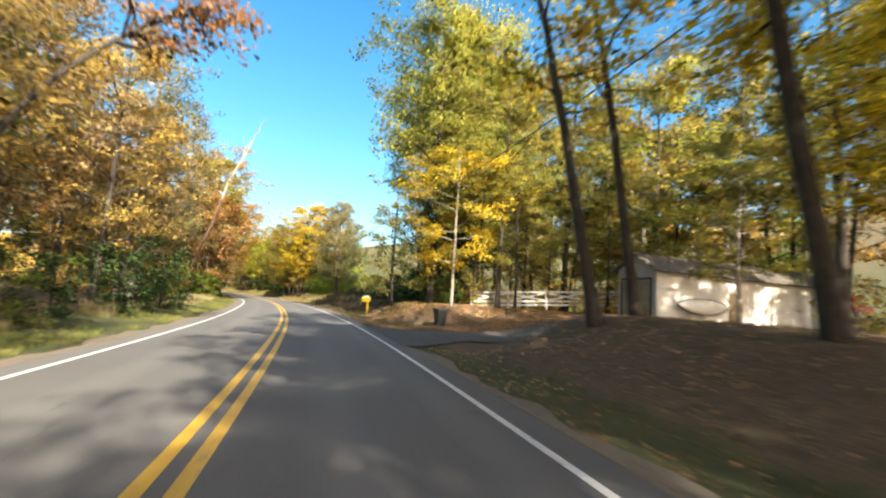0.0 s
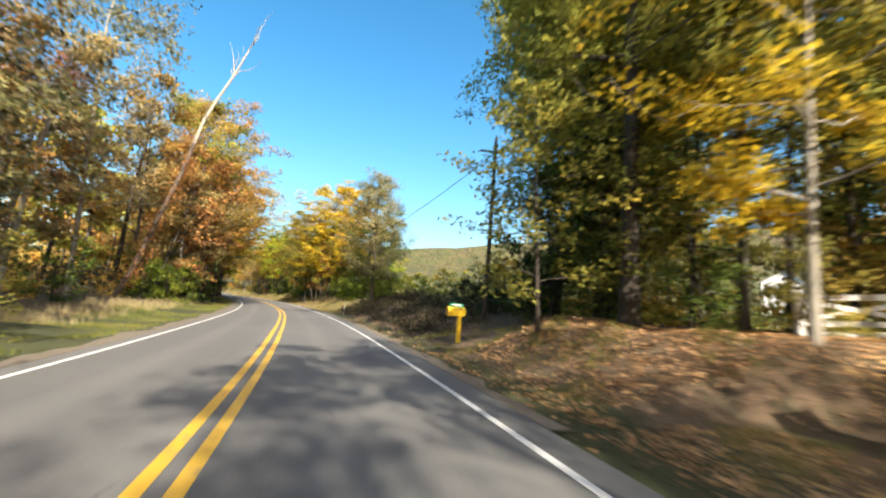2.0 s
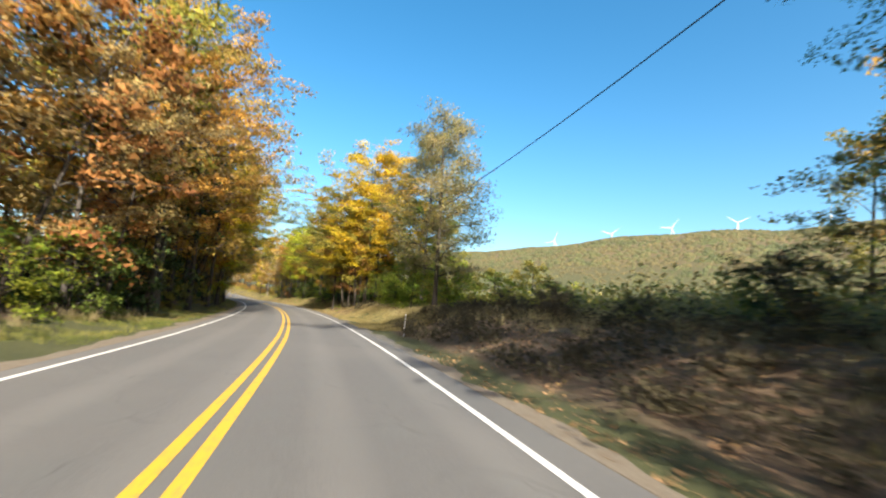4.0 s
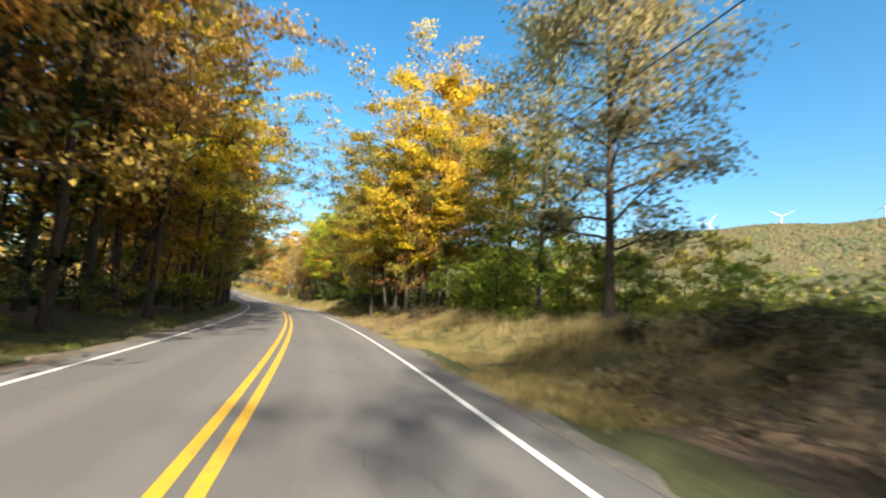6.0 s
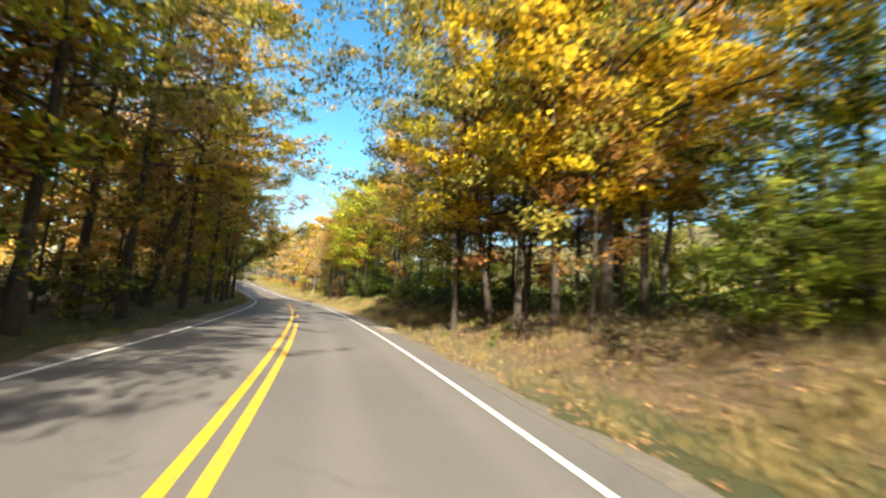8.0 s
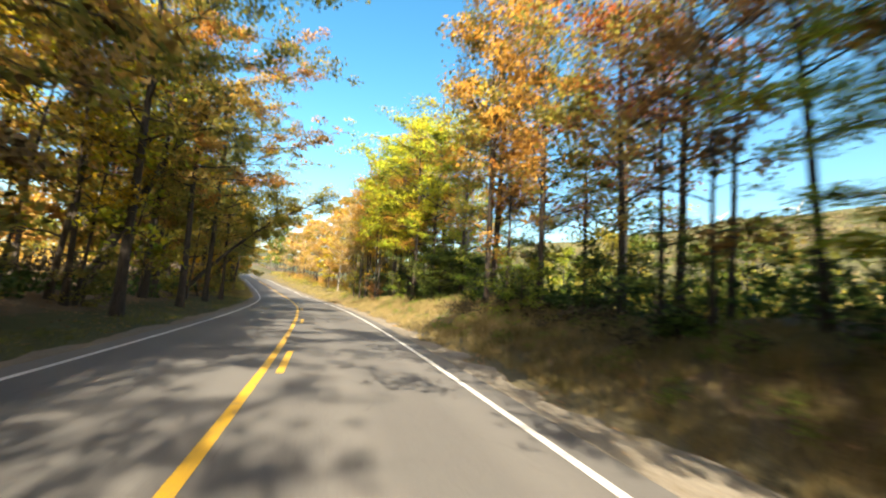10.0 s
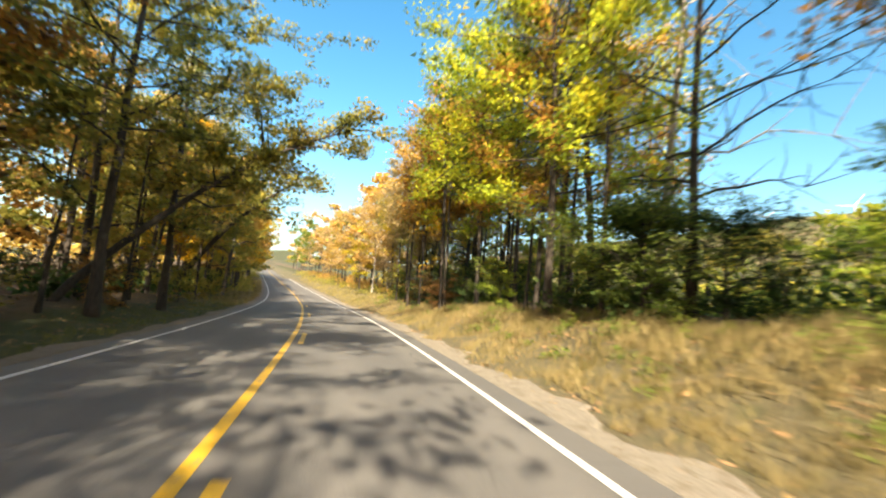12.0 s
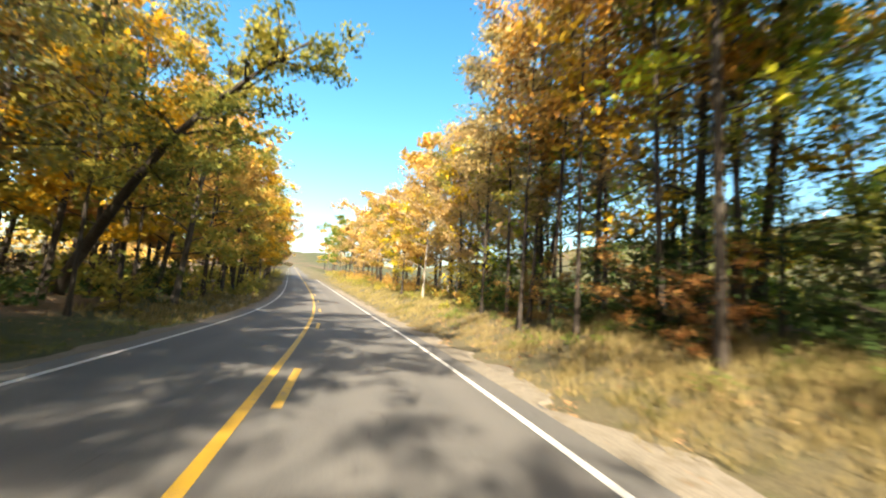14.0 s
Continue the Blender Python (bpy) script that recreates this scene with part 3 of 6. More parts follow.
KINDS = {
    "big_maple": grow("big_maple", 11, 16.5, 0.13, 0.24, 6.0, 12000, 0.18, 30, 0.45, clump=0.75, twigs=6, layer=0.33, twig=(0.13, 0.3)),
    "big_maple_b": grow("big_maple_b", 12, 16, 0.14, 0.22, 5.8, 12000, 0.18, 30, 0.4, clump=0.75, twigs=6, layer=0.33, twig=(0.13, 0.3)),
    "overhang": grow("overhang", 15, 17.5, 0.17, 0.36, 6.4, 12000, 0.16, 32, 0.4, clump=0.5, twigs=5, layer=0.5, twig=(0.13, 0.3)),
    "oak": grow("oak", 21, 24, 0.30, 0.33, 7.6, 19500, 0.26, 30, 0.6, clump=1.25, twigs=5),
    "canopy": grow("canopy", 25, 23, 0.15, 0.42, 6.0, 10500, 0.265, 24, 0.55, clump=1.0, twigs=5, fine=1.1),
    "forest": grow("forest", 31, 19, 0.20, 0.26, 4.2, 5600, 0.25, 20, 0.7, "tall", clump=1.0, fine=1.1),
    "forest_b": grow("forest_b", 32, 20, 0.23, 0.32, 4.4, 5600, 0.25, 20, 0.65, "tall", (0.06, 0.03), clump=1.0, fine=1.1),
    "forest_c": grow("forest_c", 33, 17, 0.17, 0.2, 3.9, 5200, 0.24, 20, 0.6, "tall", (-0.05, 0.06), clump=0.95, fine=1.1),
    "high": grow("high", 41, 22, 0.17, 0.30, 4.8, 6000, 0.25, 18, 0.75, "tall", (-0.03, 0.05), clump=1.05),
    "thin_high": grow("thin_high", 41, 22, 0.17, 0.34, 4.8, 2300, 0.24, 16, 0.75, "tall", (-0.03, 0.05), clump=0.95),
    "sapling": grow("sapling", 51, 8.5, 0.065, 0.25, 2.0, 1300, 0.17, 12, 0.7, "tall", clump=0.6, twigs=3),
    "sapling_b": grow("sapling_b", 52, 10, 0.08, 0.4, 2.1, 1300, 0.17, 11, 0.8, "tall", (0.07, 0.02), clump=0.6, twigs=3),
    "slim": grow("slim", 43, 15, 0.066, 0.42, 2.5, 1700, 0.21, 13, 0.7, "tall", (0.03, 0.02), clump=0.75, twigs=4),
    "slim_b": grow("slim_b", 44, 14, 0.074, 0.38, 2.8, 1900, 0.21, 13, 0.65, "tall", (-0.05, -0.02), clump=0.8, twigs=4),
    "sparse": grow("sparse", 61, 19, 0.20, 0.17, 4.8, 7200, 0.22, 26, 0.75, "tall", clump=0.85, twigs=7),
    "twiggy": grow("twiggy", 64, 18, 0.19, 0.14, 4.6, 17000, 0.19, 30, 0.6, "tall", clump=1.15, twigs=8),
    "bare": grow("bare", 66, 12, 0.10, 0.2, 3.6, 0, 0.16, 20, 0.75, "tall", clump=0.6, twigs=9),
    "sparse_b": grow("sparse_b", 62, 18, 0.125, 0.22, 4.0, 5200, 0.19, 24, 0.85, "tall", clump=0.8, twigs=7),
    "young": grow("young", 71, 11.5, 0.085, 0.20, 3.7, 6000, 0.19, 20, 0.35, "round", (-0.02, 0.0), clump=0.7),
    "far": grow("far", 81, 18, 0.2, 0.13, 4.6, 1100, 0.6, 9, 0.65, "tall", clump=1.4, twigs=1, sides=5, fine=1.1),
    "far_b": grow("far_b", 82, 17, 0.2, 0.14, 5.0, 1100, 0.6, 9, 0.6, "round", clump=1.45, twigs=1, sides=5, fine=1.1),
    "low": grow("low", 85, 13, 0.11, 0.1, 4.2, 2900, 0.25, 18, 0.45, "round", (0.10, 0.03), clump=0.9, twigs=3, fine=1.0),
    "mid": grow("mid", 83, 18, 0.19, 0.18, 4.4, 3100, 0.29, 13, 0.65, "tall", (0.04, -0.04), clump=1.15, twigs=2, sides=6, fine=1.1),
    "mid_b": grow("mid_b", 84, 19, 0.2, 0.24, 4.3, 3100, 0.29, 13, 0.7, "tall", (-0.05, 0.02), clump=1.15, twigs=2, sides=6, fine=1.1),
    "cedar": grow("cedar", 91, 5.5, 0.09, 0.04, 2.1, 3600, 0.14, 26, 0.7, "cone", clump=0.5, twigs=4),
    "bush": grow("bush", 97, 4.8, 0.06, 0.05, 2.7, 6500, 0.125, 26, 0.7, "round", clump=0.5, twigs=5),
    "ahead": grow("ahead", 86, 17, 0.18, 0.14, 4.4, 3000, 0.31, 16, 0.65, "tall", clump=0.8, twigs=2, sides=5, fine=1.1),
    "ahead_b": grow("ahead_b", 87, 16, 0.18, 0.16, 4.6, 3000, 0.31, 16, 0.6, "round", clump=0.8, twigs=2, sides=5, fine=1.1),
    "scrub": grow("scrub", 98, 4.6, 0.05, 0.06, 1.9, 1150, 0.19, 11, 0.6, "round", clump=0.5, twigs=1, sides=5, fine=1.0),
    "shrub": grow("shrub", 95, 2.8, 0.03, 0.05, 1.7, 1600, 0.14, 12, 0.9, "other", clump=0.45, twigs=3, sides=5),
    "shrub_b": grow("shrub_b", 96, 2.3, 0.025, 0.05, 1.6, 1400, 0.14, 12, 0.6, "other", clump=0.42, twigs=3, sides=5),
}
WORDS = {"yellow": "bright yellow", "gold": "golden orange", "lime": "yellow green", "orange": "orange", "rust": "rusty brown", "red": "dull red",
         "olive": "olive and yellow", "amber": "amber brown", "oak": "yellowing olive", "ash": "dull grey-green", "green": "green", "bright": "fresh green", "dark": "dark green", "tan": "thin tan", "shade_bramble": "shade-darkened brown-green"}
FORM = {"big_maple": "broad maple", "big_maple_b": "broad maple", "overhang": "wide-crowned roadside tree", "oak": "tall spreading oak", "canopy": "tall high-crowned tree", "forest": "tall woodland tree", "forest_b": "tall woodland tree",
        "forest_c": "tall woodland tree", "high": "tall bare-trunked tree", "thin_high": "tall bare-trunked tree", "sapling": "slim sapling", "slim": "slender bare-stemmed tree", "slim_b": "slender bare-stemmed tree", "sapling_b": "slim leaning sapling",
        "sparse": "thin twiggy tree", "bare": "leafless grey branching tree", "twiggy": "greying twiggy tree", "sparse_b": "thin twiggy tree", "young": "slender young maple", "low": "low understory tree", "mid": "woodland tree", "mid_b": "woodland tree", "far": "woodland tree", "far_b": "woodland tree",
        "cedar": "dense bushy cedar", "bush": "dense wide bush", "ahead": "woodland tree", "ahead_b": "woodland tree", "scrub": "bushy field shrub", "shrub": "roadside shrub", "shrub_b": "roadside shrub"}
place_rng = np.random.default_rng(5)


def plant(kind, s, l, tone, size=1.0, tall=1.0, bark="dark", turn=None, where="beside the road", tilt=0):
    x, y = along(s, l)
    a = place_rng.uniform(0, 2 * math.pi) if turn is None else radians(turn)
    shrub = kind.startswith("shrub") or kind == "bush"
    name = "shrub" if shrub else "cedar_bush" if kind == "cedar" else "oak_tree" if kind == "oak" else "maple_tree" if "maple" in kind or kind == "young" else "sapling" if "sapling" in kind else "tree"
    label = f"{FORM[kind]} {where}" if KINDS[kind][1] is None else f"{FORM[kind]} with {WORDS[tone]} leaves {where}"
    ob = new(name)
    ob.matrix_world = Matrix.LocRotScale((x, y, zat(x, y)), Matrix.Rotation(radians(tilt), 3, "Y") @ Matrix.Rotation(a, 3, "Z"), (size, size, size * tall))
    tagged(ob, label, "shrub" if shrub else "bush" if kind == "cedar" else "tree", "roadside shrubs" if shrub else "roadside trees")
    for key, me, mat in zip(("stem" if shrub else "trunk", "foliage" if shrub else "crown"), KINDS[kind], (BARK[bark], LEAF[tone])):
        if me:
            p = new(key, me)
            p.parent = ob
            p.material_slots[0].link = "OBJECT"
            p.material_slots[0].material = mat
    return ob


def in_gap(x, y, room):
    """True near the open line from the road to the far white house."""
    dx, dy = 89.0, 75.0
    q = ((x + 1.0) * dx + (y - 26.0) * dy) / (dx * dx + dy * dy)
    off = np.abs((x + 1.0) * dy - (y - 26.0) * dx) / math.hypot(dx, dy)
    return (q > 0.08) & (q < 1.0) & (off < room)


def plant_row(s0, s1, l0, l1, gap, kinds, tones, size=(0.85, 1.15), bark=("dark", "dark", "grey"), where="in the roadside wood", mass=None):
    s = s0
    while s < s1:
        k, tn = kinds[int(place_rng.integers(len(kinds)))], tones[int(place_rng.integers(len(tones)))]
        l, sz, tall = place_rng.uniform(l0, l1), place_rng.uniform(*size), place_rng.uniform(0.92, 1.1)
        bk, tilt = bark[int(place_rng.integers(len(bark)))], place_rng.normal() * 3 + (3 if l1 < 0 else 0)
        x, y = along(s, l)
        if mass is not None and in_gap(x, y, 2.2):
            pass
        elif mass is not None:
            mass.append((k, Matrix.LocRotScale((x, y, zat(x, y)), Matrix.Rotation(radians(tilt), 3, "Y") @ Matrix.Rotation(l * 7.0 + s, 3, "Z"), (sz, sz, sz * tall)), tn, bk))
        elif not in_gap(x, y, 1.8):
            plant(k, s, l, tn, sz, tall, bk, where=where, tilt=tilt)
        s += gap * place_rng.uniform(0.65, 1.4)


def join_mass(name, rows, label):
    """One object for a wood too dense and far off to tell its trees apart."""
    mats, vs, fs, slots, count = [], [], [], [], 0
    for kind, m, tone, bark in rows:
        m = np.array(m)
        for me, mat in zip(KINDS[kind], (BARK[bark], LEAF[tone])):
            if mat not in mats:
                mats.append(mat)
            v = np.empty(len(me.vertices) * 3)
            me.vertices.foreach_get("co", v)
            vs.append(v.reshape(-1, 3) @ m[:3, :3].T + m[:3, 3])
            size = len(me.polygons[0].vertices)
            idx = np.empty(len(me.loops), int)
            me.loops.foreach_get("vertex_index", idx)
            fs += (idx.reshape(-1, size) + count).tolist()
            slots += [mats.index(mat)] * len(me.polygons)
            count += len(me.vertices)
    me = mesh_of(name, np.concatenate(vs), fs, mats)
    me.polygons.foreach_set("material_index", slots)
    return tagged(new(name, me), label, "woods", kind="stuff")


LEFT_DEEP, RIGHT_DEEP, AHEAD = [], [], []

# right side, up to the mailbox
plant("thin_high", 11.3, 7.8, "yellow", 0.95, 0.84, "dark", 50, tilt=-8)
plant("thin_high", 11.9, 9.7, "gold", 0.95, 0.82, "dark", 75, tilt=-7)
plant("high", 5.8, 8.8, "yellow", 1.15, 0.72, "dark", 60, tilt=-9)
# those at negative s are unseen, added behind the start to shade the bank
plant("big_maple", -4.0, 11.5, "yellow", 1.05)
plant("forest_b", -11, 11.0, "amber", 1.05)
plant("big_maple_b", 20.1, 24.3, "oak", 0.85, 0.9, "pale", where="near a garage")
plant("big_maple_b", 0.5, 15.0, "yellow", 1.1)
plant("big_maple_b", -8.0, 7.5, "gold", 1.0)
plant("big_maple", -16.0, 8.5, "amber", 1.0)
plant("forest", -3.0, 8.2, "yellow", 1.0)
plant("mid", 29.0, 29.0, "oak", 1.0)
plant("big_maple", 8.5, 18.0, "yellow", 0.9, 0.95, "dark", 20)
plant("big_maple_b", 3.6, 14.0, "yellow", 0.95, 1.0, "dark", 140)
plant("overhang", 36.2, 11.0, "oak", 0.8, 1.0, "dark", 120)
plant("low", 35.4, 7.0, "oak", 0.6, 1.15, "dark", 190)
plant("low", 41.1, 11.0, "oak", 0.7, 1.15, "dark", 120)
plant("big_maple", 28.2, 14.0, "oak", 0.7, 1.05, "dark", 220)
plant("big_maple_b", 25.5, 19.5, "olive", 0.75, 1.1, "dark", 20)
plant("low", 46.6, 15.0, "dark", 0.75, 1.0, "dark", 300)
plant("low", 43.6, 12.8, "shade_bramble", 0.7, 1.0, "dark", 60)
plant("overhang", 29.3, 13.2, "olive", 0.95, 1.12, "dark", 200)
plant("canopy", 31.6, 12.6, "oak", 0.66, 0.9, "dark", 310)
plant("canopy", 33.0, 17.5, "oak", 0.9, 0.95, "dark", 80)
plant("canopy", 9.5, 24.0, "yellow", 0.85, 0.95, "dark", 200)
plant("canopy", 24.5, 30.5, "olive", 0.95, 1.0, "grey", 10)
plant("canopy", 16.5, 33.0, "oak", 0.95, 0.95, "grey", 70)
plant("young", 29.0, 9.6, "gold", 1.0, 1.05, "pale", 40, where="on the leafy bank")
plant("oak", 34.8, 10.0, "oak", 0.9, 1.27, "dark", 15)
plant("low", 34.2, 11.9, "olive", 0.7, 1.1)
plant("low", 39.6, 12.2, "green", 0.7, 1.2)
plant("oak", 42.3, 14.8, "oak", 0.95, 1.05, "dark", 130)
plant("canopy", 46.4, 17.8, "oak", 1.1, 1.12)
plant("canopy", 44.0, 17.0, "gold", 1.15, 1.16)
plant("canopy", 42.0, 15.2, "oak", 1.05, 1.24)
plant("canopy", 42.6, 15.0, "oak", 0.86, 1.3)
plant("canopy", 48.2, 19.2, "oak", 1.15, 1.22)
plant("canopy", 51.0, 20.6, "olive", 1.15, 1.15)
plant("forest_c", 42.6, 14.8, "oak", 0.95)
plant("forest", 27.5, 24.5, "olive", 1.1, 1.0, "pale")
plant("forest_b", 30.5, 19.5, "olive", 1.05)
plant("forest_c", 24.5, 34, "olive", 1.1)
plant("forest", 12.5, 20, "olive", 1.0)
plant("sparse", 33.0, 12.6, "olive", 0.85, 0.9, "grey")
plant("forest_c", 46.0, 17.5, "olive", 1.0)
plant("oak", 50.0, 24.0, "green", 0.8, 1.0, "dark", 200)
plant("forest_b", 51.0, 27, "olive", 0.9, 0.85)
plant("forest", 48.0, 20.0, "amber", 1.0)
plant("forest_c", 40.8, 15.0, "olive", 1.15)
plant("low", 42.0, 12.0, "green", 0.8)
plant("low", 46.0, 14.5, "olive", 0.7)
plant_row(26, 52, 24, 31, 4.0, ("mid", "mid_b"), ("olive", "amber", "green", "oak"), where="behind the fence")
plant_row(28, 58, 18, 24, 4.5, ("low",), ("amber", "olive", "oak"), (0.8, 1.1), where="behind the fence")
plant_row(30, 66, 31, 44, 3.0, ("mid", "mid_b", "low"), ("olive", "amber", "green", "olive"), (0.8, 1.1), mass=RIGHT_DEEP)
plant_row(28, 70, 46, 60, 4.0, ("far", "far_b"), ("olive", "amber", "green"), (0.8, 1.1), mass=RIGHT_DEEP)
plant_row(8, 54, 33, 40, 5.5, ("mid", "mid_b"), ("olive", "amber", "oak"), where="behind the garage", mass=RIGHT_DEEP)
plant_row(-2, 20, 40, 46, 5, ("mid", "mid_b"), ("oak", "olive", "amber"), where="behind the garage", mass=RIGHT_DEEP)
plant_row(2, 19, 27, 38, 3.5, ("low", "mid"), ("olive", "oak", "amber"), (0.8, 1.1), where="behind the garage", mass=RIGHT_DEEP)
plant_row(-24, 0, 16, 24, 6, ("mid", "mid_b"), ("yellow", "amber"), mass=RIGHT_DEEP)
for s, l, tn, sz in ((30.5, 11.8, "olive", 0.8), (33, 11.0, "green", 0.9), (35.5, 10.6, "olive", 0.95), (38, 11.0, "green", 1.1), (40.5, 9.6, "dark", 0.9), (43.5, 11.8, "dark", 1.1), (46, 10.4, "dark", 1.0), (48.5, 12.2, "green", 1.0)):
    plant("shrub" if s % 1 else "shrub_b", s, l, tn, sz)

# right side, past the mailbox: low brush, the field, then the maples
for s, l, tn, sz in ((51, 10.5, "shade_bramble", 0.8), (53.5, 12.5, "dark", 0.8), (56, 10.2, "shade_bramble", 0.4), (58.5, 12.0, "olive", 0.5), (61, 10.4, "shade_bramble", 0.5), (63.5, 12.4, "dark", 0.45), (66, 11.2, "shade_bramble", 0.35), (69, 12.6, "olive", 0.4), (72, 11.8, "shade_bramble", 0.35), (75, 12.4, "olive", 0.5)):
    plant("shrub" if s % 1 else "shrub_b", s, l, tn, sz)
for s, l, sz in ((62.5, 8.6, 0.34), (64.8, 9.6, 0.34), (67.2, 9.2, 0.28), (69.6, 9.9, 0.26), (63.5, 11.2, 0.36), (66.4, 12.6, 0.3), (71.6, 10.8, 0.26), (60.5, 9.4, 0.42), (58.6, 8.8, 0.4)):
    plant("shrub", s, l, "shade_bramble", sz)
for s, l, tn, sz in ((79, 11.6, "bright", 1.1), (81.8, 9.4, "bright", 1.15), (84.5, 8.6, "bright", 1.0), (83.5, 12, "olive", 1.3), (87, 9.8, "bright", 1.0), (88.5, 12.5, "olive", 1.2), (91, 11.5, "green", 1.0)):
    plant("shrub" if s % 1 else "shrub_b", s, l, tn, sz)
plant("twiggy", 78.3, 10.3, "ash", 0.98, 0.95, "dark", 0)
plant("sparse_b", 85.5, 11.5, "olive", 1.0, 1.0, "grey")
plant("big_maple_b", 96.0, 8.2, "yellow", 1.22, 1.02, "dark", 30)
plant("big_maple_b", 97.6, 9.8, "yellow", 1.0, 0.98, "dark", 250)
plant("big_maple_b", 100.5, 13.5, "amber", 1.0, 1.12, "dark", 120)
plant("big_maple", 99.5, 7.0, "yellow", 0.9, 0.95, "dark", 30)
plant("big_maple", 98.8, 10.8, "gold", 1.2, 1.05, "dark", 100)
plant("low", 90.6, 12.6, "bright", 0.5)
plant("low", 101.0, 8.2, "rust", 0.7, 1.0, "dark", 250)
plant("bush", 89.6, 9.4, "bright", 0.62)
plant("shrub", 91.4, 8.8, "bright", 0.9)
plant("shrub_b", 90.6, 10.2, "bright", 1.1)
plant("big_maple", 102.5, 10.4, "orange", 0.95, 1.1, "dark", 160)
plant("big_maple_b", 92.4, 13.2, "green", 0.95, 0.85, "dark", 200)
plant("low", 93.5, 12.2, "bright", 0.55, 1.0, "dark", 40)
plant("forest_c", 103, 10.5, "green", 0.85)
plant("big_maple", 101.5, 6.8, "olive", 0.95, 1.05, tilt=-9)
plant("forest_c", 97.5, 7.4, "oak", 0.75)
plant("sparse_b", 95.8, 9.4, "amber", 0.8)
plant("big_maple", 103.5, 5.9, "olive", 0.8, 0.95)
plant("big_maple_b", 107, 7.2, "lime", 0.55, 0.75)
for i in range(15):
    plant(("sapling", "sapling_b")[i % 2], 95.5 + 1.35 * i, 7.4 + 1.1 * math.sin(i * 2.1) + (i % 3) * 1.1, ("rust", "orange", "amber", "gold")[i % 4], 0.85 + 0.12 * (i % 3), 1.05)
for s, l, tn, sz in ((99, 9.5, "dark", 0.6), (103.5, 8.2, "green", 0.55), (108, 9, "dark", 0.7), (112.5, 7.4, "green", 0.7), (117, 9.3, "dark", 0.9), (121, 7.7, "bright", 0.85), (124.5, 9.5, "dark", 0.9)):
    plant("shrub" if s % 1 else "shrub_b", s, l, tn, sz)

# unseen trees behind the start, over both lanes, added to shade the road
for s, l, tn in ((-6, 7.2, "gold"), (-13, 6.6, "yellow"), (-5, -9.4, "amber"), (-12, -7.6, "rust"), (-20, -7.2, "amber"), (-22, 7.0, "gold")):
    plant("canopy", s, l, tn, 0.85)

plant_row(97, 114, 15, 24, 4.5, ("mid", "mid_b"), ("amber", "olive", "oak"), (0.7, 0.95))

# right side, third stretch
plant("slim_b", 124.8, 7.7, "orange", 1.2, 1.0, "dark", 40)
plant("slim", 125.6, 8.1, "oak", 1.2, 1.0, "dark", 200)
plant("sapling", 124.0, 8.4, "orange", 1.0, 1.1, "dark", 100)
plant("sapling_b", 126.4, 8.8, "orange", 1.1, 1.1, "dark", 260)
plant("sparse_b", 118.5, 10.5, "olive", 1.0, 1.0, "dark")
plant("sparse_b", 123, 9.6, "orange", 0.95, 1.0, "dark")
plant("big_maple", 125.4, 11.0, "oak", 0.8, 1.05, "dark")
plant("sparse_b", 127.2, 9.0, "orange", 0.9, 1.0, "dark")
plant("sparse_b", 120.8, 12.4, "red", 0.9, 0.95, "pale")
plant("thin_high", 115.5, 10.2, "red", 0.8, 0.85, "dark")
plant("low", 124.5, 13.0, "olive", 0.9)
plant("big_maple_b", 138.6, 7.4, "lime", 1.0, 0.98, "dark", 75)
plant("sparse_b", 144.0, 8.6, "lime", 0.85, 1.0, "dark", 10)
plant("big_maple", 141.5, 9.6, "orange", 0.9, 1.0, "dark")
plant("bush", 134.9, 8.4, "green", 0.95, 0.72)
plant("bush", 136.8, 9.8, "green", 0.95, 0.85)
plant("bush", 134.6, 10.9, "dark", 1.0, 0.68)
plant("bare", 137.3, 10.9, "tan", 1.5, 1.0, "pale", tilt=4)
plant("bare", 134.8, 9.9, "tan", 1.35)
plant("slim", 147.5, 8.0, "bright", 1.15, 1.0)
plant("slim_b", 151.2, 8.8, "bright", 1.15, 1.0)
for s, l, tn, sz, sort in ((149.4, 6.5, "lime", 0.9, "slim_b"), (149.8, 6.8, "lime", 1.1, "slim"), (152.1, 7.4, "orange", 1.1, "slim_b"), (153.0, 10.4, "olive", 1.1, "slim"), (155.6, 8.2, "gold", 1.0, "slim"), (157.3, 7.2, "orange", 0.95, "slim_b"),
                          (158.6, 6.6, "orange", 1.0, "slim"), (154.2, 6.4, "orange", 0.9, "slim"), (160.8, 7.0, "tan", 0.95, "slim_b"), (163.5, 6.8, "tan", 0.95, "slim"), (144.2, 8.4, "lime", 1.0, "slim"), (146.0, 7.4, "lime", 1.05, "slim_b"), (140.7, 8.0, "lime", 1.1, "slim"), (140.3, 9.2, "olive", 1.05, "slim_b"), (136.9, 8.4, "lime", 0.9, "slim")):
    plant(sort, s, l, tn, sz, 1.05, "dark")
plant("thin_high", 140.8, 10.7, "lime", 1.0, 0.9, "dark", 10)
for s, l, tn, sz in ((150.2, 6.9, "rust", 0.55), (152.6, 7.0, "rust", 0.6), (155.0, 6.8, "dark", 0.6), (157.8, 7.6, "rust", 0.6), (160.2, 7.4, "rust", 0.55), (147.6, 7.4, "dark", 0.6), (144.8, 7.6, "green", 0.6), (153.4, 8.8, "dark", 0.8), (149.0, 9.0, "dark", 0.8)):
    plant("shrub" if s % 1 else "shrub_b", s, l, tn, sz)
plant("sparse_b", 153.0, 9.2, "tan", 0.85)
plant("sparse_b", 158, 9.4, "tan", 0.9, 1.0, "grey")
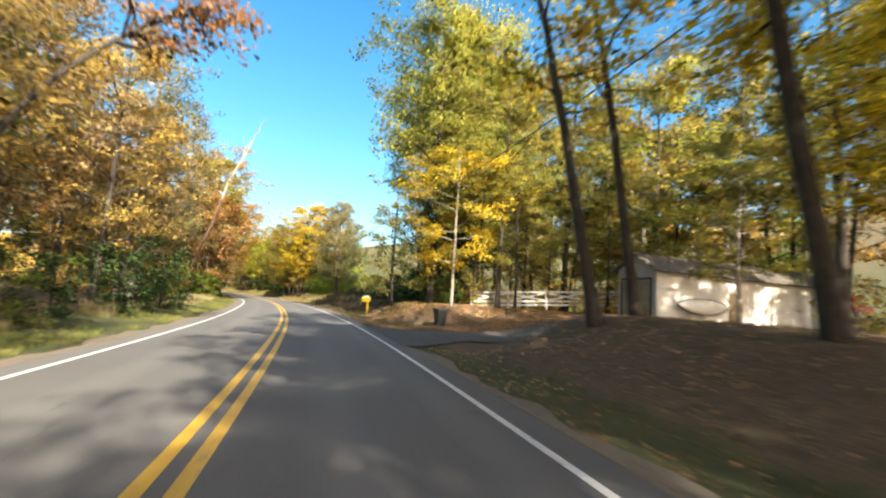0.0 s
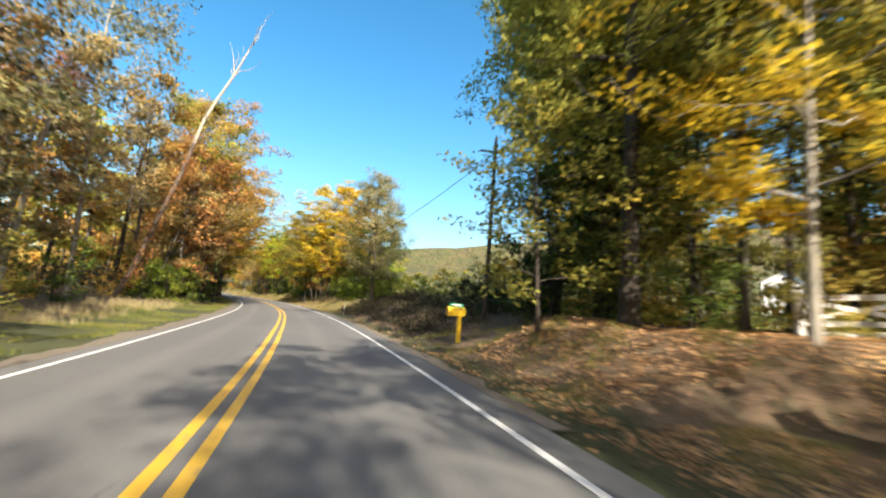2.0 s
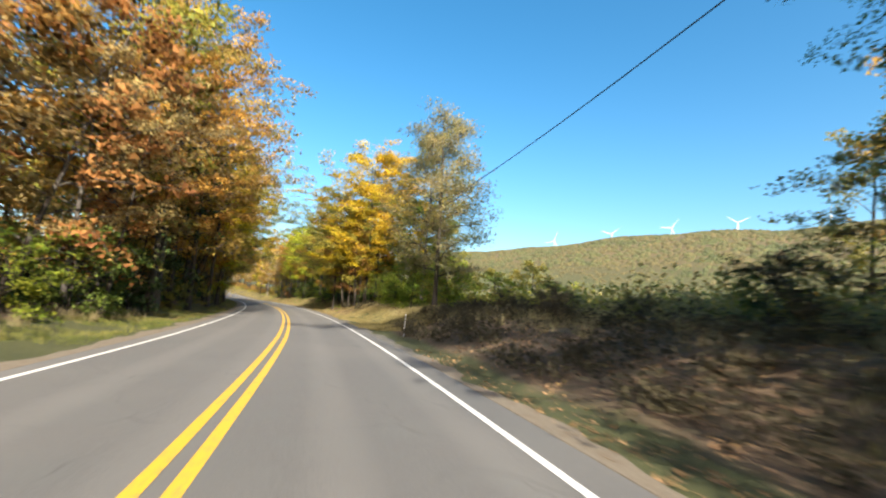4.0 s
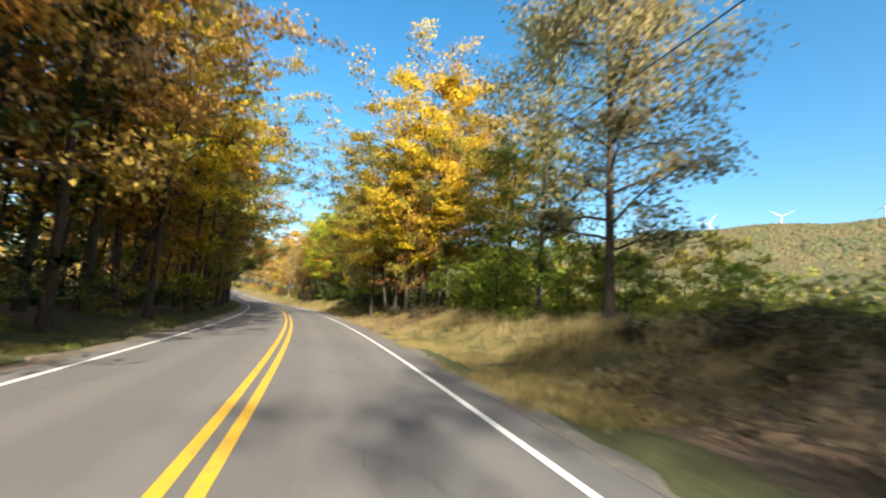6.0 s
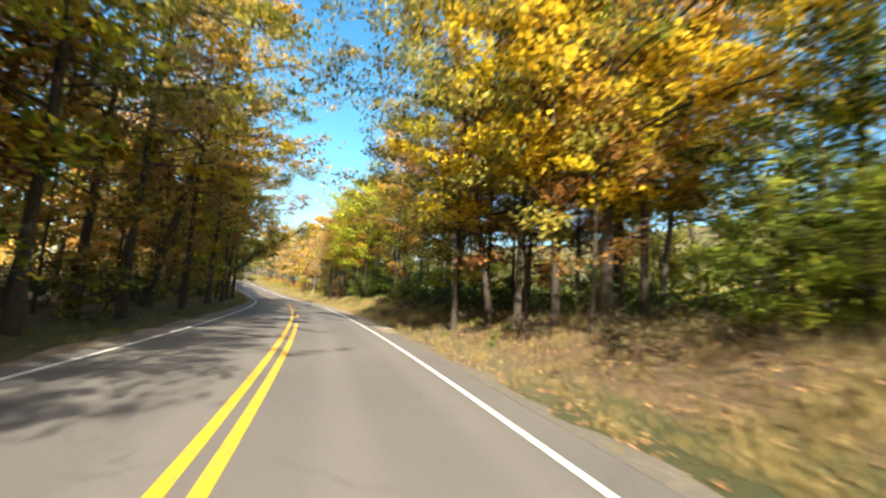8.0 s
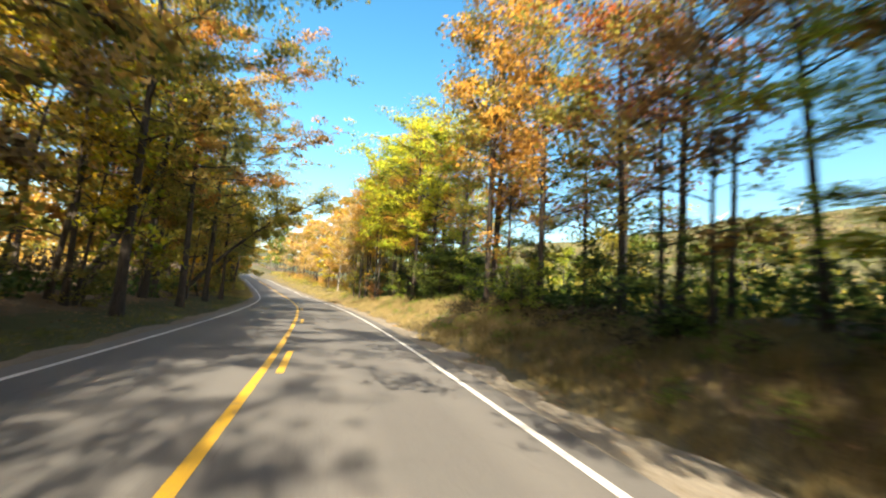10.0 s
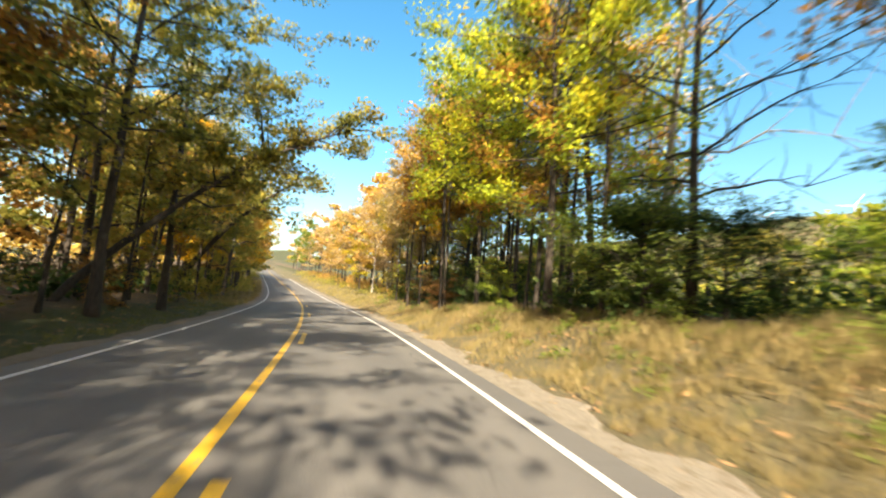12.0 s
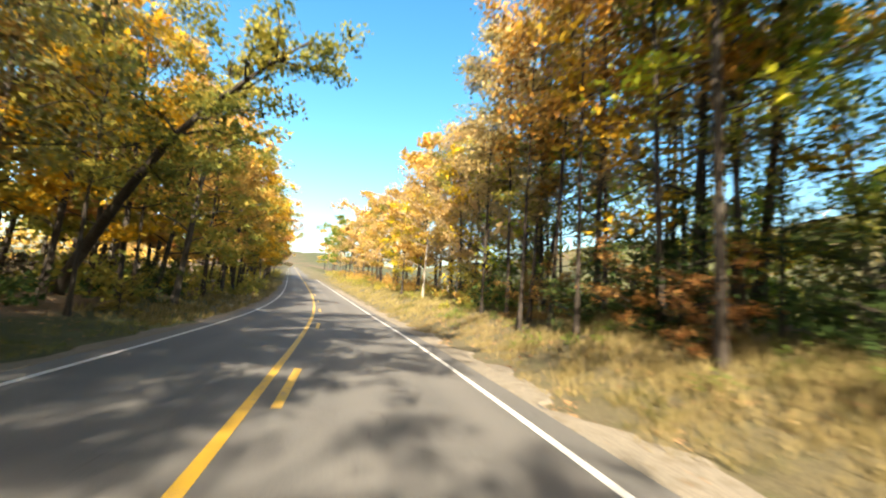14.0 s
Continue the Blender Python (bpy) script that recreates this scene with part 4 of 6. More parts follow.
plant("sparse_b", 161, 8.6, "tan", 0.8)
plant("sparse_b", 172, 8.0, "tan", 0.75, 0.95, "pale")
plant("sparse_b", 176, 8.6, "tan", 0.8, 0.95, "pale")
plant("sparse_b", 180, 7.6, "tan", 0.75, 0.9, "pale")
plant("forest_c", 188, 7.4, "yellow", 0.62)
for i in range(12):
    plant(("sapling_b", "sapling")[i % 2], 142 + 2.9 * i, 8.2 + 1.2 * math.sin(i * 1.7) + (i % 3) + (2.2 if i == 3 else 0), ("amber", "tan", "olive", "oak")[i % 4], 0.9 + 0.14 * (i % 3), 1.1, "grey" if i > 7 and i % 2 else "dark")
for s, l, tn, sz in ((128.5, 8.6, "bright", 0.8), (137, 9.2, "dark", 0.8), (142.5, 7.2, "bright", 0.55), (146, 9.4, "dark", 0.9), (151.5, 7.4, "dark", 0.75), (156, 9, "dark", 0.8), (161.5, 7.6, "green", 0.8), (167, 8, "olive", 0.9)):
    plant("shrub" if s % 1 else "shrub_b", s, l, tn, sz)
plant_row(143, 176, 10.5, 13, 9.5, ("thin_high", "sparse_b"), ("lime", "oak", "lime", "tan"))
plant_row(154, 172, 8.4, 12, 8.0, ("low",), ("lime", "olive", "gold", "amber"), (0.7, 1.0))
plant_row(144, 186, 14.5, 21, 6.0, ("low",), ("lime", "olive", "green", "oak"), (0.75, 1.05))
plant_row(165, 260, 8.4, 11, 5.0, ("ahead",), ("amber", "tan", "olive", "tan"), (0.72, 0.92), mass=AHEAD)
plant_row(190, 400, 9.0, 18, 11.0, ("far", "far_b"), ("amber", "tan", "olive", "green"), mass=AHEAD)

plant_row(80, 104, 14, 18, 2.8, ("scrub",), ("bright", "olive", "bright", "oak", "bright"), (0.6, 0.85), mass=RIGHT_DEEP)
plant_row(84, 168, 17, 26, 1.6, ("scrub",), ("olive", "bright", "oak", "green"), (0.85, 1.35), mass=RIGHT_DEEP)

# left side, first stretch: an open edge with single trees
plant("sparse", 26.0, -9.8, "amber", 0.8, 0.95, "dark")
plant("forest_b", 18, -12.5, "tan", 0.66)
plant("sparse_b", 13, -9.6, "amber", 0.68)
plant("forest", 7.5, -10.5, "olive", 0.68)
plant("high", 3.5, -9.6, "rust", 0.7)
# low trees mostly out of view, added to shade the shrubs ahead
plant("low", 4.5, -10.0, "rust", 0.9)
plant("low", 10.0, -10.6, "amber", 0.9)
plant("low", -2.0, -8.8, "amber", 1.0)
plant("low", 14.0, -11.0, "olive", 0.8)
plant("forest_c", -1.0, -11.5, "rust", 0.9)
plant("forest_c", 11.0, -13.5, "orange", 0.8)
plant("forest_c", 33, -11.0, "tan", 0.75)
plant("sparse", 38, -11.5, "ash", 1.0, 1.0, "pale")
plant("forest", 44, -18.5, "gold", 0.85)
plant("sparse_b", 55.8, -13.4, "ash", 1.15, 1.12, "pale", 20)
plant("forest_c", 50, -19, "orange", 0.9)
plant("forest_c", 61.5, -11.6, "tan", 0.9, 0.95)
plant("big_maple_b", 65, -9.2, "tan", 0.74, 0.98, "grey")
plant("sparse_b", 69, -9.6, "amber", 1.05, 1.05, "grey")
plant("sparse", 75.5, -8.6, "amber", 1.05, 1.05, "grey")
plant("high", 86.5, -9.0, "amber", 1.12, 1.05)
plant_row(22, 56, -16, -12.5, 4.5, ("forest_c", "mid", "sparse"), ("tan", "rust", "tan", "amber"), (0.75, 0.95), ("grey", "pale", "grey"))
plant_row(8, 62, -24, -17, 4.2, ("mid", "mid_b", "far"), ("amber", "tan", "olive", "rust"), (0.65, 0.85), mass=LEFT_DEEP)
plant_row(-24, 8, -18, -9, 4.5, ("far", "forest_c"), ("amber", "orange", "olive"), mass=LEFT_DEEP)
for s, l, tn, sz in ((15.5, -8.2, "green", 0.75), (19, -8.6, "dark", 0.9), (23.5, -7.9, "dark", 1.0), (27, -8.4, "dark", 1.15), (30.5, -8.0, "dark", 1.1), (34, -8.7, "green", 1.0), (39.5, -9.6, "olive", 0.9), (46, -10.4, "green", 0.9)):
    plant("shrub" if s % 1 else "shrub_b", s, l, tn, sz)
for s, l, tn, sz in ((58.5, -10.2, "bright", 0.95), (61, -9.2, "bright", 1.05), (64.5, -8.8, "green", 1.15), (67, -9.0, "green", 1.2), (70.5, -8.6, "dark", 1.1), (74, -9.4, "dark", 1.0)):
    plant("shrub" if s % 1 else "shrub_b", s, l, tn, sz)

# left side, the deep wood
plant_row(71, 112, -10.2, -8.4, 7.0, ("forest", "forest_b", "forest_c", "high", "forest"), ("tan", "orange", "gold", "oak", "gold", "amber"), (0.85, 1.1), ("dark",))
for s, l, tn, sz in ((71.5, -7.9, "orange", 0.9), (80.5, -7.6, "amber", 0.95), (89.5, -7.4, "yellow", 0.95), (98.0, -7.3, "oak", 1.0), (105.5, -7.5, "yellow", 1.0), (115.0, -7.4, "olive", 1.05), (124.0, -7.4, "oak", 1.05), (132.5, -7.3, "orange", 1.05), (141.5, -7.6, "oak", 1.0), (147.2, -7.2, "oak", 0.9)):
    plant("overhang", s, l, tn, sz, 1.0, "dark")
plant_row(112, 136, -10.2, -8.4, 8.5, ("forest", "forest_b", "forest_c", "high", "sparse", "sparse_b"), ("amber", "oak", "olive", "oak", "gold", "tan"), (0.85, 1.1), ("dark",))
plant_row(136, 168, -10.8, -8.8, 9.0, ("sparse", "sparse_b", "sparse"), ("oak", "olive", "ash", "oak"), (0.85, 1.05), ("dark",))
plant_row(62, 112, -16, -12.5, 6.5, ("mid", "mid_b", "mid"), ("amber", "olive", "rust", "orange"), (0.85, 1.1), ("dark",))
plant_row(114, 175, -18, -13, 8.5, ("mid", "mid_b", "mid"), ("amber", "olive", "rust", "orange"), (0.85, 1.1), ("dark",))
plant_row(66, 200, -23, -18, 7.5, ("far", "far_b"), ("rust", "olive", "oak"), (0.85, 1.1), mass=LEFT_DEEP)
plant_row(60, 220, -34, -27, 13.0, ("far", "far_b"), ("amber", "olive", "orange"), (0.85, 1.1), mass=LEFT_DEEP)
plant_row(168, 270, -10, -7.5, 6.5, ("ahead", "ahead_b"), ("amber", "olive", "gold", "rust"), (0.8, 1.05), mass=AHEAD)
plant_row(168, 300, -28, -13, 7.0, ("far", "far_b"), ("amber", "olive", "tan"), (0.8, 1.05), mass=AHEAD)
plant_row(160, 262, -12, -8.2, 5.0, ("ahead", "ahead_b", "mid"), ("amber", "oak", "olive", "gold"), (0.75, 1.0), ("dark",), mass=AHEAD)
plant_row(160, 262, -18, -13, 6.5, ("far", "far_b"), ("amber", "rust", "olive"), (0.8, 1.05), ("dark",), mass=AHEAD)
plant_row(200, 400, -20, -9, 12.0, ("far", "far_b"), ("amber", "olive", "green"), (0.8, 1.05), mass=AHEAD)
plant_row(66, 170, -10, -8.0, 4.5, ("sapling", "sapling_b"), ("olive", "amber", "rust"), (0.8, 1.1), ("dark",))
plant_row(96, 142, -11.5, -8.6, 10.0, ("low",), ("oak", "lime", "amber", "olive"), (0.75, 1.1))
plant_row(64, 96, -12, -9.6, 6.0, ("low",), ("rust", "dark", "olive"), (0.75, 1.0))
plant_row(78, 168, -10.5, -7.6, 7.0, ("shrub", "shrub_b"), ("dark", "rust", "olive"), (0.5, 0.8))

join_mass("woodland", LEFT_DEEP, "deep autumn wood on the far side of the verge")
join_mass("woodland", RIGHT_DEEP, "olive and amber wood behind the garage")
join_mass("woodland", AHEAD, "amber and olive woods along the climbing road")

# the leaning, vine-grown tree on the left
def bare_tree(s, l, lean_x, lean_y, height, label):
    rng = np.random.default_rng(7)
    x, y = along(s, l)
    ob = thing("tree", label, "tree", x, y, zat(x, y), group="roadside trees")
    q = np.linspace(0, 1, 12)
    core = np.stack([lean_x * q ** 1.1 + 0.28 * np.sin(6 * q) + 0.1 * np.sin(17 * q), lean_y * q + 0.2 * np.sin(9 * q), height * q - 0.2], 1)
    rad = 0.17 * (1 - q) ** 0.7 + 0.03
    v, f2 = tube(core[:7], rad[:7], 9, 0)
    p = new("lower_trunk", mesh_of("lower_trunk", v, f2, [BARK["vine"]], True))
    p.parent = tagged(ob)
    tagged(p, "trunk wrapped in reddish vine")
    vs, fs = tube(core[6:], rad[6:], 8, 0)
    vs, fs, count = [vs], list(fs), len(vs)
    for i in range(7):
        h = rng.uniform(0.55, 0.98)
        foot = np.array([np.interp(h, q, core[:, k]) for k in range(3)])
        d = np.array([rng.normal() + 0.6, rng.normal() * 0.6, rng.uniform(0.5, 1.3)])
        d /= np.linalg.norm(d)
        ln = rng.uniform(1.8, 4.2)
        bough = foot + d * ln * np.linspace(0, 1, 5)[:, None] + rng.normal(size=(5, 3)) * 0.12
        bough[0] = foot
        v, f2 = tube(bough, [0.042, 0.032, 0.022, 0.014, 0.007], 6, count)
        vs.append(v), fs.extend(f2)
        count += len(v)
    p = new("bare_limb", mesh_of("bare_limb", np.concatenate(vs), fs, [BARK["pale"]], True))
    p.parent = ob
    tagged(p, "bare greyish upper stem")
    v, f2, _ = scatter(rng, np.repeat(core[1:7], 4, 0) + rng.normal(size=(24, 3)) * 0.35, 1500, np.array([0.7, 0.7, 0.9]), 0.14)
    p = new("vine_leaves", mesh_of("vine_foliage", v, f2, [LEAF["rust"]]))
    p.name = "vine_foliage"
    p.parent = ob


bare_tree(57.0, -11.4, 6.4, 1.5, 20.5, "leaning tree with a bare greyish top and vine")


# a tree that arches over the road from the left
def arching_tree(s, l, reach, ahead, height, tone, label, seed, bare=0.35, leaves=4200, boughs=22, spray=3.0, girth=0.23):
    rng = np.random.default_rng(seed)
    x, y = along(s, l)
    h = float(np.interp(s, LS, LH))
    ob = thing("tree", label, "tree", x, y, zat(x, y), math.degrees(h), "roadside trees")
    q = np.linspace(0, 1, 14)
    core = np.stack([reach * q ** 1.25 + 0.15 * np.sin(6 * q), ahead * q + 0.12 * np.sin(8 * q), height * (1.25 * q - 0.25 * q ** 2) - 0.2], 1)
    v, f2 = tube(core, girth * (1 - q) ** 0.8 + 0.02, 9, 0)
    vs, fs, count = [v], list(f2), len(v)
    tips = []
    for i in range(boughs):
        u = rng.uniform(bare, 1.0)
        foot = np.array([np.interp(u, q, core[:, k]) for k in range(3)])
        d = np.array([rng.normal() * 0.8 + math.copysign(0.5, reach), rng.normal() * 0.8, rng.uniform(-0.1, 1.2)])
        d /= np.linalg.norm(d)
        bough = foot + d * rng.uniform(1.0, spray) * np.linspace(0, 1, 5)[:, None] + rng.normal(size=(5, 3)) * 0.1
        bough[0] = foot
        v, f2 = tube(bough, [0.05, 0.038, 0.026, 0.016, 0.007], 5, count)
        vs.append(v), fs.extend(f2)
        count += len(v)
        tips += list(bough[2:])
    p = new("trunk", mesh_of("arching_trunk", np.concatenate(vs), fs, [BARK["dark"]], True))
    p.parent = ob
    v, f2, soft_n = scatter(rng, np.array(tips), leaves, np.array([0.7, 0.7, 0.4]), 0.16)
    p = new("crown", mesh_of("arching_crown", v, f2, [LEAF[tone]], normals=soft_n))
    p.parent = ob


arching_tree(164.0, -11.0, 9.5, -7.5, 9.0, "olive", "dark tree arching over the road edge", 3)
arching_tree(143.0, -9.6, 10.2, 3.4, 9.4, "olive", "dark tree with olive and gold leaves leaning over the road", 4, 0.4, 8500, 40, 4.6, 0.15)
arching_tree(128.0, -10.4, 5.0, 4.0, 12.5, "amber", "dark tree with amber leaves leaning over the road", 6)
arching_tree(92.0, -9.8, 4.6, 5.0, 12.5, "gold", "dark tree with golden leaves leaning over the road", 8)

arching_tree(12.5, -9.8, 5.6, 1.5, 9.6, "rust", "dark tree with rusty brown leaves over the verge", 9, 0.72, 1300, girth=0.13)

# ---- grass, fallen leaves, brush and far woods ----
def blades(name, count, s0, s1, l0, l1, tall, wide, mat, seed, label, category, keep=None, bend=0.35, tuft=1):
    rng = np.random.default_rng(seed)
    roots = max(1, count // tuft)
    s = np.repeat(rng.uniform(s0, s1, roots), tuft) + rng.normal(size=roots * tuft) * (0.09 if tuft > 1 else 0)
    l = np.repeat(rng.uniform(l0, l1, roots), tuft) + rng.normal(size=roots * tuft) * (0.09 if tuft > 1 else 0)
    x, y = along(s, l)
    if keep is not None:
        ok = keep(s, l, x, y)
        s, l, x, y = s[ok], l[ok], x[ok], y[ok]
    n = len(x)
    z = ground_z(x, y)
    h = tall * rng.uniform(0.45, 1.25, n) * np.repeat(rng.uniform(0.7, 1.2, 1), n)
    a = rng.uniform(0, 2 * math.pi, n)
    w = wide * rng.uniform(0.7, 1.3, n)
    bx, by = rng.normal(size=n) * bend * h, rng.normal(size=n) * bend * h
    dx, dy = np.cos(a) * w, np.sin(a) * w
    v = np.stack([np.stack([x - dx, y - dy, z - 0.03], 1), np.stack([x + dx, y + dy, z - 0.03], 1),
                  np.stack([x + bx, y + by, z + h], 1)], 1).reshape(-1, 3)
    ob = new(name, mesh_of(name, v, np.arange(n * 3).reshape(-1, 3), [mat]))
    return tagged(ob, label, category, kind="stuff")


grass_green = leaf_material("grass_green", [(0.07, 0.10, 0.02), (0.13, 0.15, 0.035), (0.21, 0.20, 0.055), (0.32, 0.27, 0.11)], 0.3)
grass_dry = leaf_material("grass_dry", [(0.18, 0.13, 0.065), (0.31, 0.245, 0.13), (0.43, 0.35, 0.20), (0.23, 0.20, 0.08)], 0.3)
patch = lambda s, l, x, y: ripple(x, y, 1.9, 8.0) > -0.25
grass_straw = leaf_material("grass_straw", [(0.10, 0.10, 0.03), (0.20, 0.165, 0.065), (0.32, 0.255, 0.12), (0.22, 0.19, 0.07)], 0.3)
full = lambda s, l, x, y: ripple(x, y, 1.9, 8.0) > -0.8 + 0.9 * (l < 4.2)
blades("grass", 40000, 2, 80, -8.6, -5.7, 0.16, 0.012, grass_green, 1, "short green and yellow grass on the verge", "grass", patch, tuft=6)
blades("tall_grass", 11000, 4, 74, -9.6, -7.6, 0.42, 0.010, grass_dry, 2, "tall dry grass along the wood edge", "grass", patch, tuft=9)
blades("grass", 9000, 74, 165, -7.4, -5.6, 0.13, 0.012, grass_green, 3, "thin grass along the shaded road edge", "grass", patch, tuft=6)
blades("grass", 62000, 70, 89, 3.35, 10.5, 0.17, 0.013, grass_straw, 4, "green and straw coloured verge grass", "grass", full, tuft=6)
blades("tall_grass", 15000, 48, 98, 7.5, 13, 0.45, 0.010, grass_dry, 5, "tall dry grass below the brush", "grass", patch, tuft=9)
blades("dry_grass", 50000, 88, 180, 3.6, 8.8, 0.24, 0.013, grass_straw, 6, "dry straw coloured grass on the bank", "grass", full, tuft=7)
blades("dry_grass", 32000, 106, 156, 4.2, 8.6, 0.34, 0.014, grass_straw, 63, "long straw coloured grass on the bank", "grass", lambda s, l, x, y: ripple(x, y, 2.4, 5.0) > -0.45, tuft=9)
blades("dry_grass", 26000, 168, 290, 4.3, 9.5, 0.4, 0.03, grass_straw, 61, "pale dry grass beside the climbing road", "grass", None, tuft=7)
blades("dry_grass", 14000, 160, 290, -9.0, -5.4, 0.35, 0.03, grass_straw, 62, "pale dry grass beside the climbing road", "grass", None, tuft=7)
blades("grass", 9000, 26, 48, 4.6, 9.0, 0.16, 0.012, grass_green, 7, "thin grass among leaves on the bank", "grass", lambda s, l, x, y: ripple(x, y, 1.3, 9.0) > 0.1, tuft=6)
blades("field_grass", 16000, 46, 120, 13, 34, 0.45, 0.04, grass_green, 8, "rough meadow grass of the field", "grass", patch, tuft=8)


def litter(name, count, s0, s1, l0, l1, seed, mat, label):
    rng = np.random.default_rng(seed)
    s, l = rng.uniform(s0, s1, count), rng.uniform(l0, l1, count)
    x, y = along(s, l)
    ok = ~((s > 15.3) & (s < 23 + np.clip(5 - l, 0, 1.5)) & (l < 14) & (rng.random(count) < 0.85))
    x, y = x[ok], y[ok]
    z = ground_z(x, y) + 0.02
    c = np.stack([x, y, z], 1)
    v, f2, _ = scatter(rng, c, len(c), np.array([0.3, 0.3, 0.03]), 0.08, 0.3)
    v[:, 2] = np.maximum(v[:, 2], ground_z(v[:, 0], v[:, 1]) + 0.004)
    return tagged(new(name, mesh_of(name, v, f2, [mat])), label, "leaves", kind="stuff")


fallen = leaf_material("fallen_leaves", [(0.13, 0.068, 0.032), (0.25, 0.145, 0.07), (0.40, 0.25, 0.13), (0.46, 0.31, 0.095)], 0.1)
litter("fallen_leaves", 24000, -2, 60, 3.5, 15, 11, fallen, "brown fallen leaves covering the bank")
# lighter copy of the fallen leaves, with the bank's sunlight in the colour
sunlit_fallen = leaf_material("sunlit_fallen_leaves", [(0.20, 0.11, 0.045), (0.38, 0.23, 0.10), (0.52, 0.34, 0.16), (0.58, 0.42, 0.13)], 0.1)
litter("fallen_leaves", 30000, 22.5, 37, 4.0, 17, 14, sunlit_fallen, "tan and orange fallen leaves beside the driveway, toned brighter as sunlit")
litter("fallen_leaves", 24000, 84, 170, 3.25, 11, 12, fallen, "brown fallen leaves below the trees")
litter("fallen_leaves", 8000, 66, 165, -13, -6, 13, fallen, "brown fallen leaves on the wood floor")


def brush(name, clumps, s0, s1, l0, l1, tall, leaf, per, mat, seed, label, spread_xy=1.0):
    rng = np.random.default_rng(seed)
    x, y = along(rng.uniform(s0, s1, clumps), rng.uniform(l0, l1, clumps))
    if s1 < 80:
        open_line = in_gap(x, y, 0.9)
        x, y = x[~open_line], y[~open_line]
        clumps = len(x)
    h = tall * rng.uniform(0.35, 1.1, clumps)
    c = np.stack([x, y, ground_z(x, y) + h * 0.5], 1)
    pick = np.repeat(np.arange(clumps), per)
    n = len(pick)
    r = rng.normal(size=(n, 3))
    r /= np.linalg.norm(r, axis=1, keepdims=True)
    r *= rng.random((n, 1)) ** 0.4
    p = c[pick] + r * np.stack([h * spread_xy, h * spread_xy, h * 0.62], 1)[pick]
    v, f2, _ = scatter(rng, p, n, np.array([0.1, 0.1, 0.1]), leaf, 0.9)
    return tagged(new(name, mesh_of(name, v, f2, [mat])), label, "brush", kind="stuff")


brush("brush", 90, 50, 64, 11.5, 19, 1.3, 0.12, 170, LEAF["ash"], 45, "grey-green and tan scrub behind the verge")
brush("brush", 120, 54, 84, 15, 30, 2.1, 0.16, 150, LEAF["oak"], 46, "sunlit yellow green scrub in the field")
brush("brush", 130, 62, 150, 28, 110, 3.4, 0.34, 90, LEAF["tan"], 47, "tan and straw coloured scrub on the lower slope")
brush("brush", 90, 44, 130, 13.5, 30, 2.0, 0.22, 130, LEAF["olive"], 21, "olive and yellow brush in the field")
brush("brush", 90, 50, 110, 15, 30, 1.7, 0.16, 150, LEAF["bright"], 22, "green brush at the field edge")
brush("brush", 110, 62, 125, 18, 60, 3.0, 0.3, 110, LEAF["olive"], 33, "sunlit olive shrubs over the meadow")
brush("brush", 100, 60, 76, 8.4, 14, 0.7, 0.1, 130, LEAF["shade_bramble"], 23, "dark low brush beside the road, its shade in the leaf colour")
brush("brush", 120, 60, 220, 34, 110, 2.6, 0.4, 70, LEAF["green"], 24, "scattered shrubs over the meadow")
brush("undergrowth", 130, 26, 62, 15, 31, 2.8, 0.22, 100, LEAF["amber"], 25, "undergrowth below the wood behind the fence")
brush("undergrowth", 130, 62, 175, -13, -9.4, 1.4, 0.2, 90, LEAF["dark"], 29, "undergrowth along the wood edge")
# deep undergrowth: the wood's inner shade is put into the leaf colour
brush("undergrowth", 190, 62, 200, -32, -14, 3.4, 0.34, 80, LEAF["shade_bramble"], 26, "undergrowth deep in the wood")
brush("undergrowth", 90, 104, 185, 15, 26, 2.6, 0.26, 110, LEAF["green"], 35, "green undergrowth behind the roadside trees")
brush("brush", 70, 91, 128, 6.4, 9.0, 0.7, 0.1, 110, LEAF["shade_bramble"], 48, "dark twiggy brush at the foot of the trees")
brush("weeds", 190, 98, 175, 4.9, 9.0, 0.42, 0.065, 70, LEAF["green"], 36, "low olive weeds on the bank")
brush("weeds", 230, 43, 73, 5.0, 11, 0.8, 0.1, 80, LEAF["shade_bramble"], 37, "low dark weeds beside the road, shade in the leaf colour")
brush("undergrowth", 60, 0, 19, 26, 44, 2.6, 0.24, 100, LEAF["olive"], 38, "undergrowth behind the garage")
brush("undergrowth", 130, 160, 262, -17, -8.6, 2.2, 0.28, 70, LEAF["olive"], 39, "undergrowth along the far wood edge")
brush("undergrowth", 90, 165, 262, 7.5, 14, 2.0, 0.28, 70, LEAF["amber"], 40, "undergrowth along the far wood edge")
brush("brush", 240, 66, 150, 17, 80, 3.8, 0.4, 80, LEAF["oak"], 41, "sunlit yellow green shrubs on the lower slope")
brush("brush", 26, 66, 80.5, 78, 95, 6.0, 0.5, 80, LEAF["green"], 42, "green shrubs before the far house")
brush("brush", 70, 168, 285, 6.0, 9.5, 1.3, 0.16, 110, LEAF["olive"], 43, "low olive brush beside the climbing road")
brush("brush", 50, 172, 285, -9.5, -6.6, 1.4, 0.16, 110, LEAF["olive"], 44, "low olive brush beside the climbing road")
brush("thicket", 200, -10, 330, -56, -34, 8.0, 0.8, 70, LEAF["amber"], 30, "thicket closing the wood far from the road")
brush("undergrowth", 60, 4, 66, -26, -12, 2.2, 0.25, 90, LEAF["amber"], 27, "undergrowth deep in the wood")
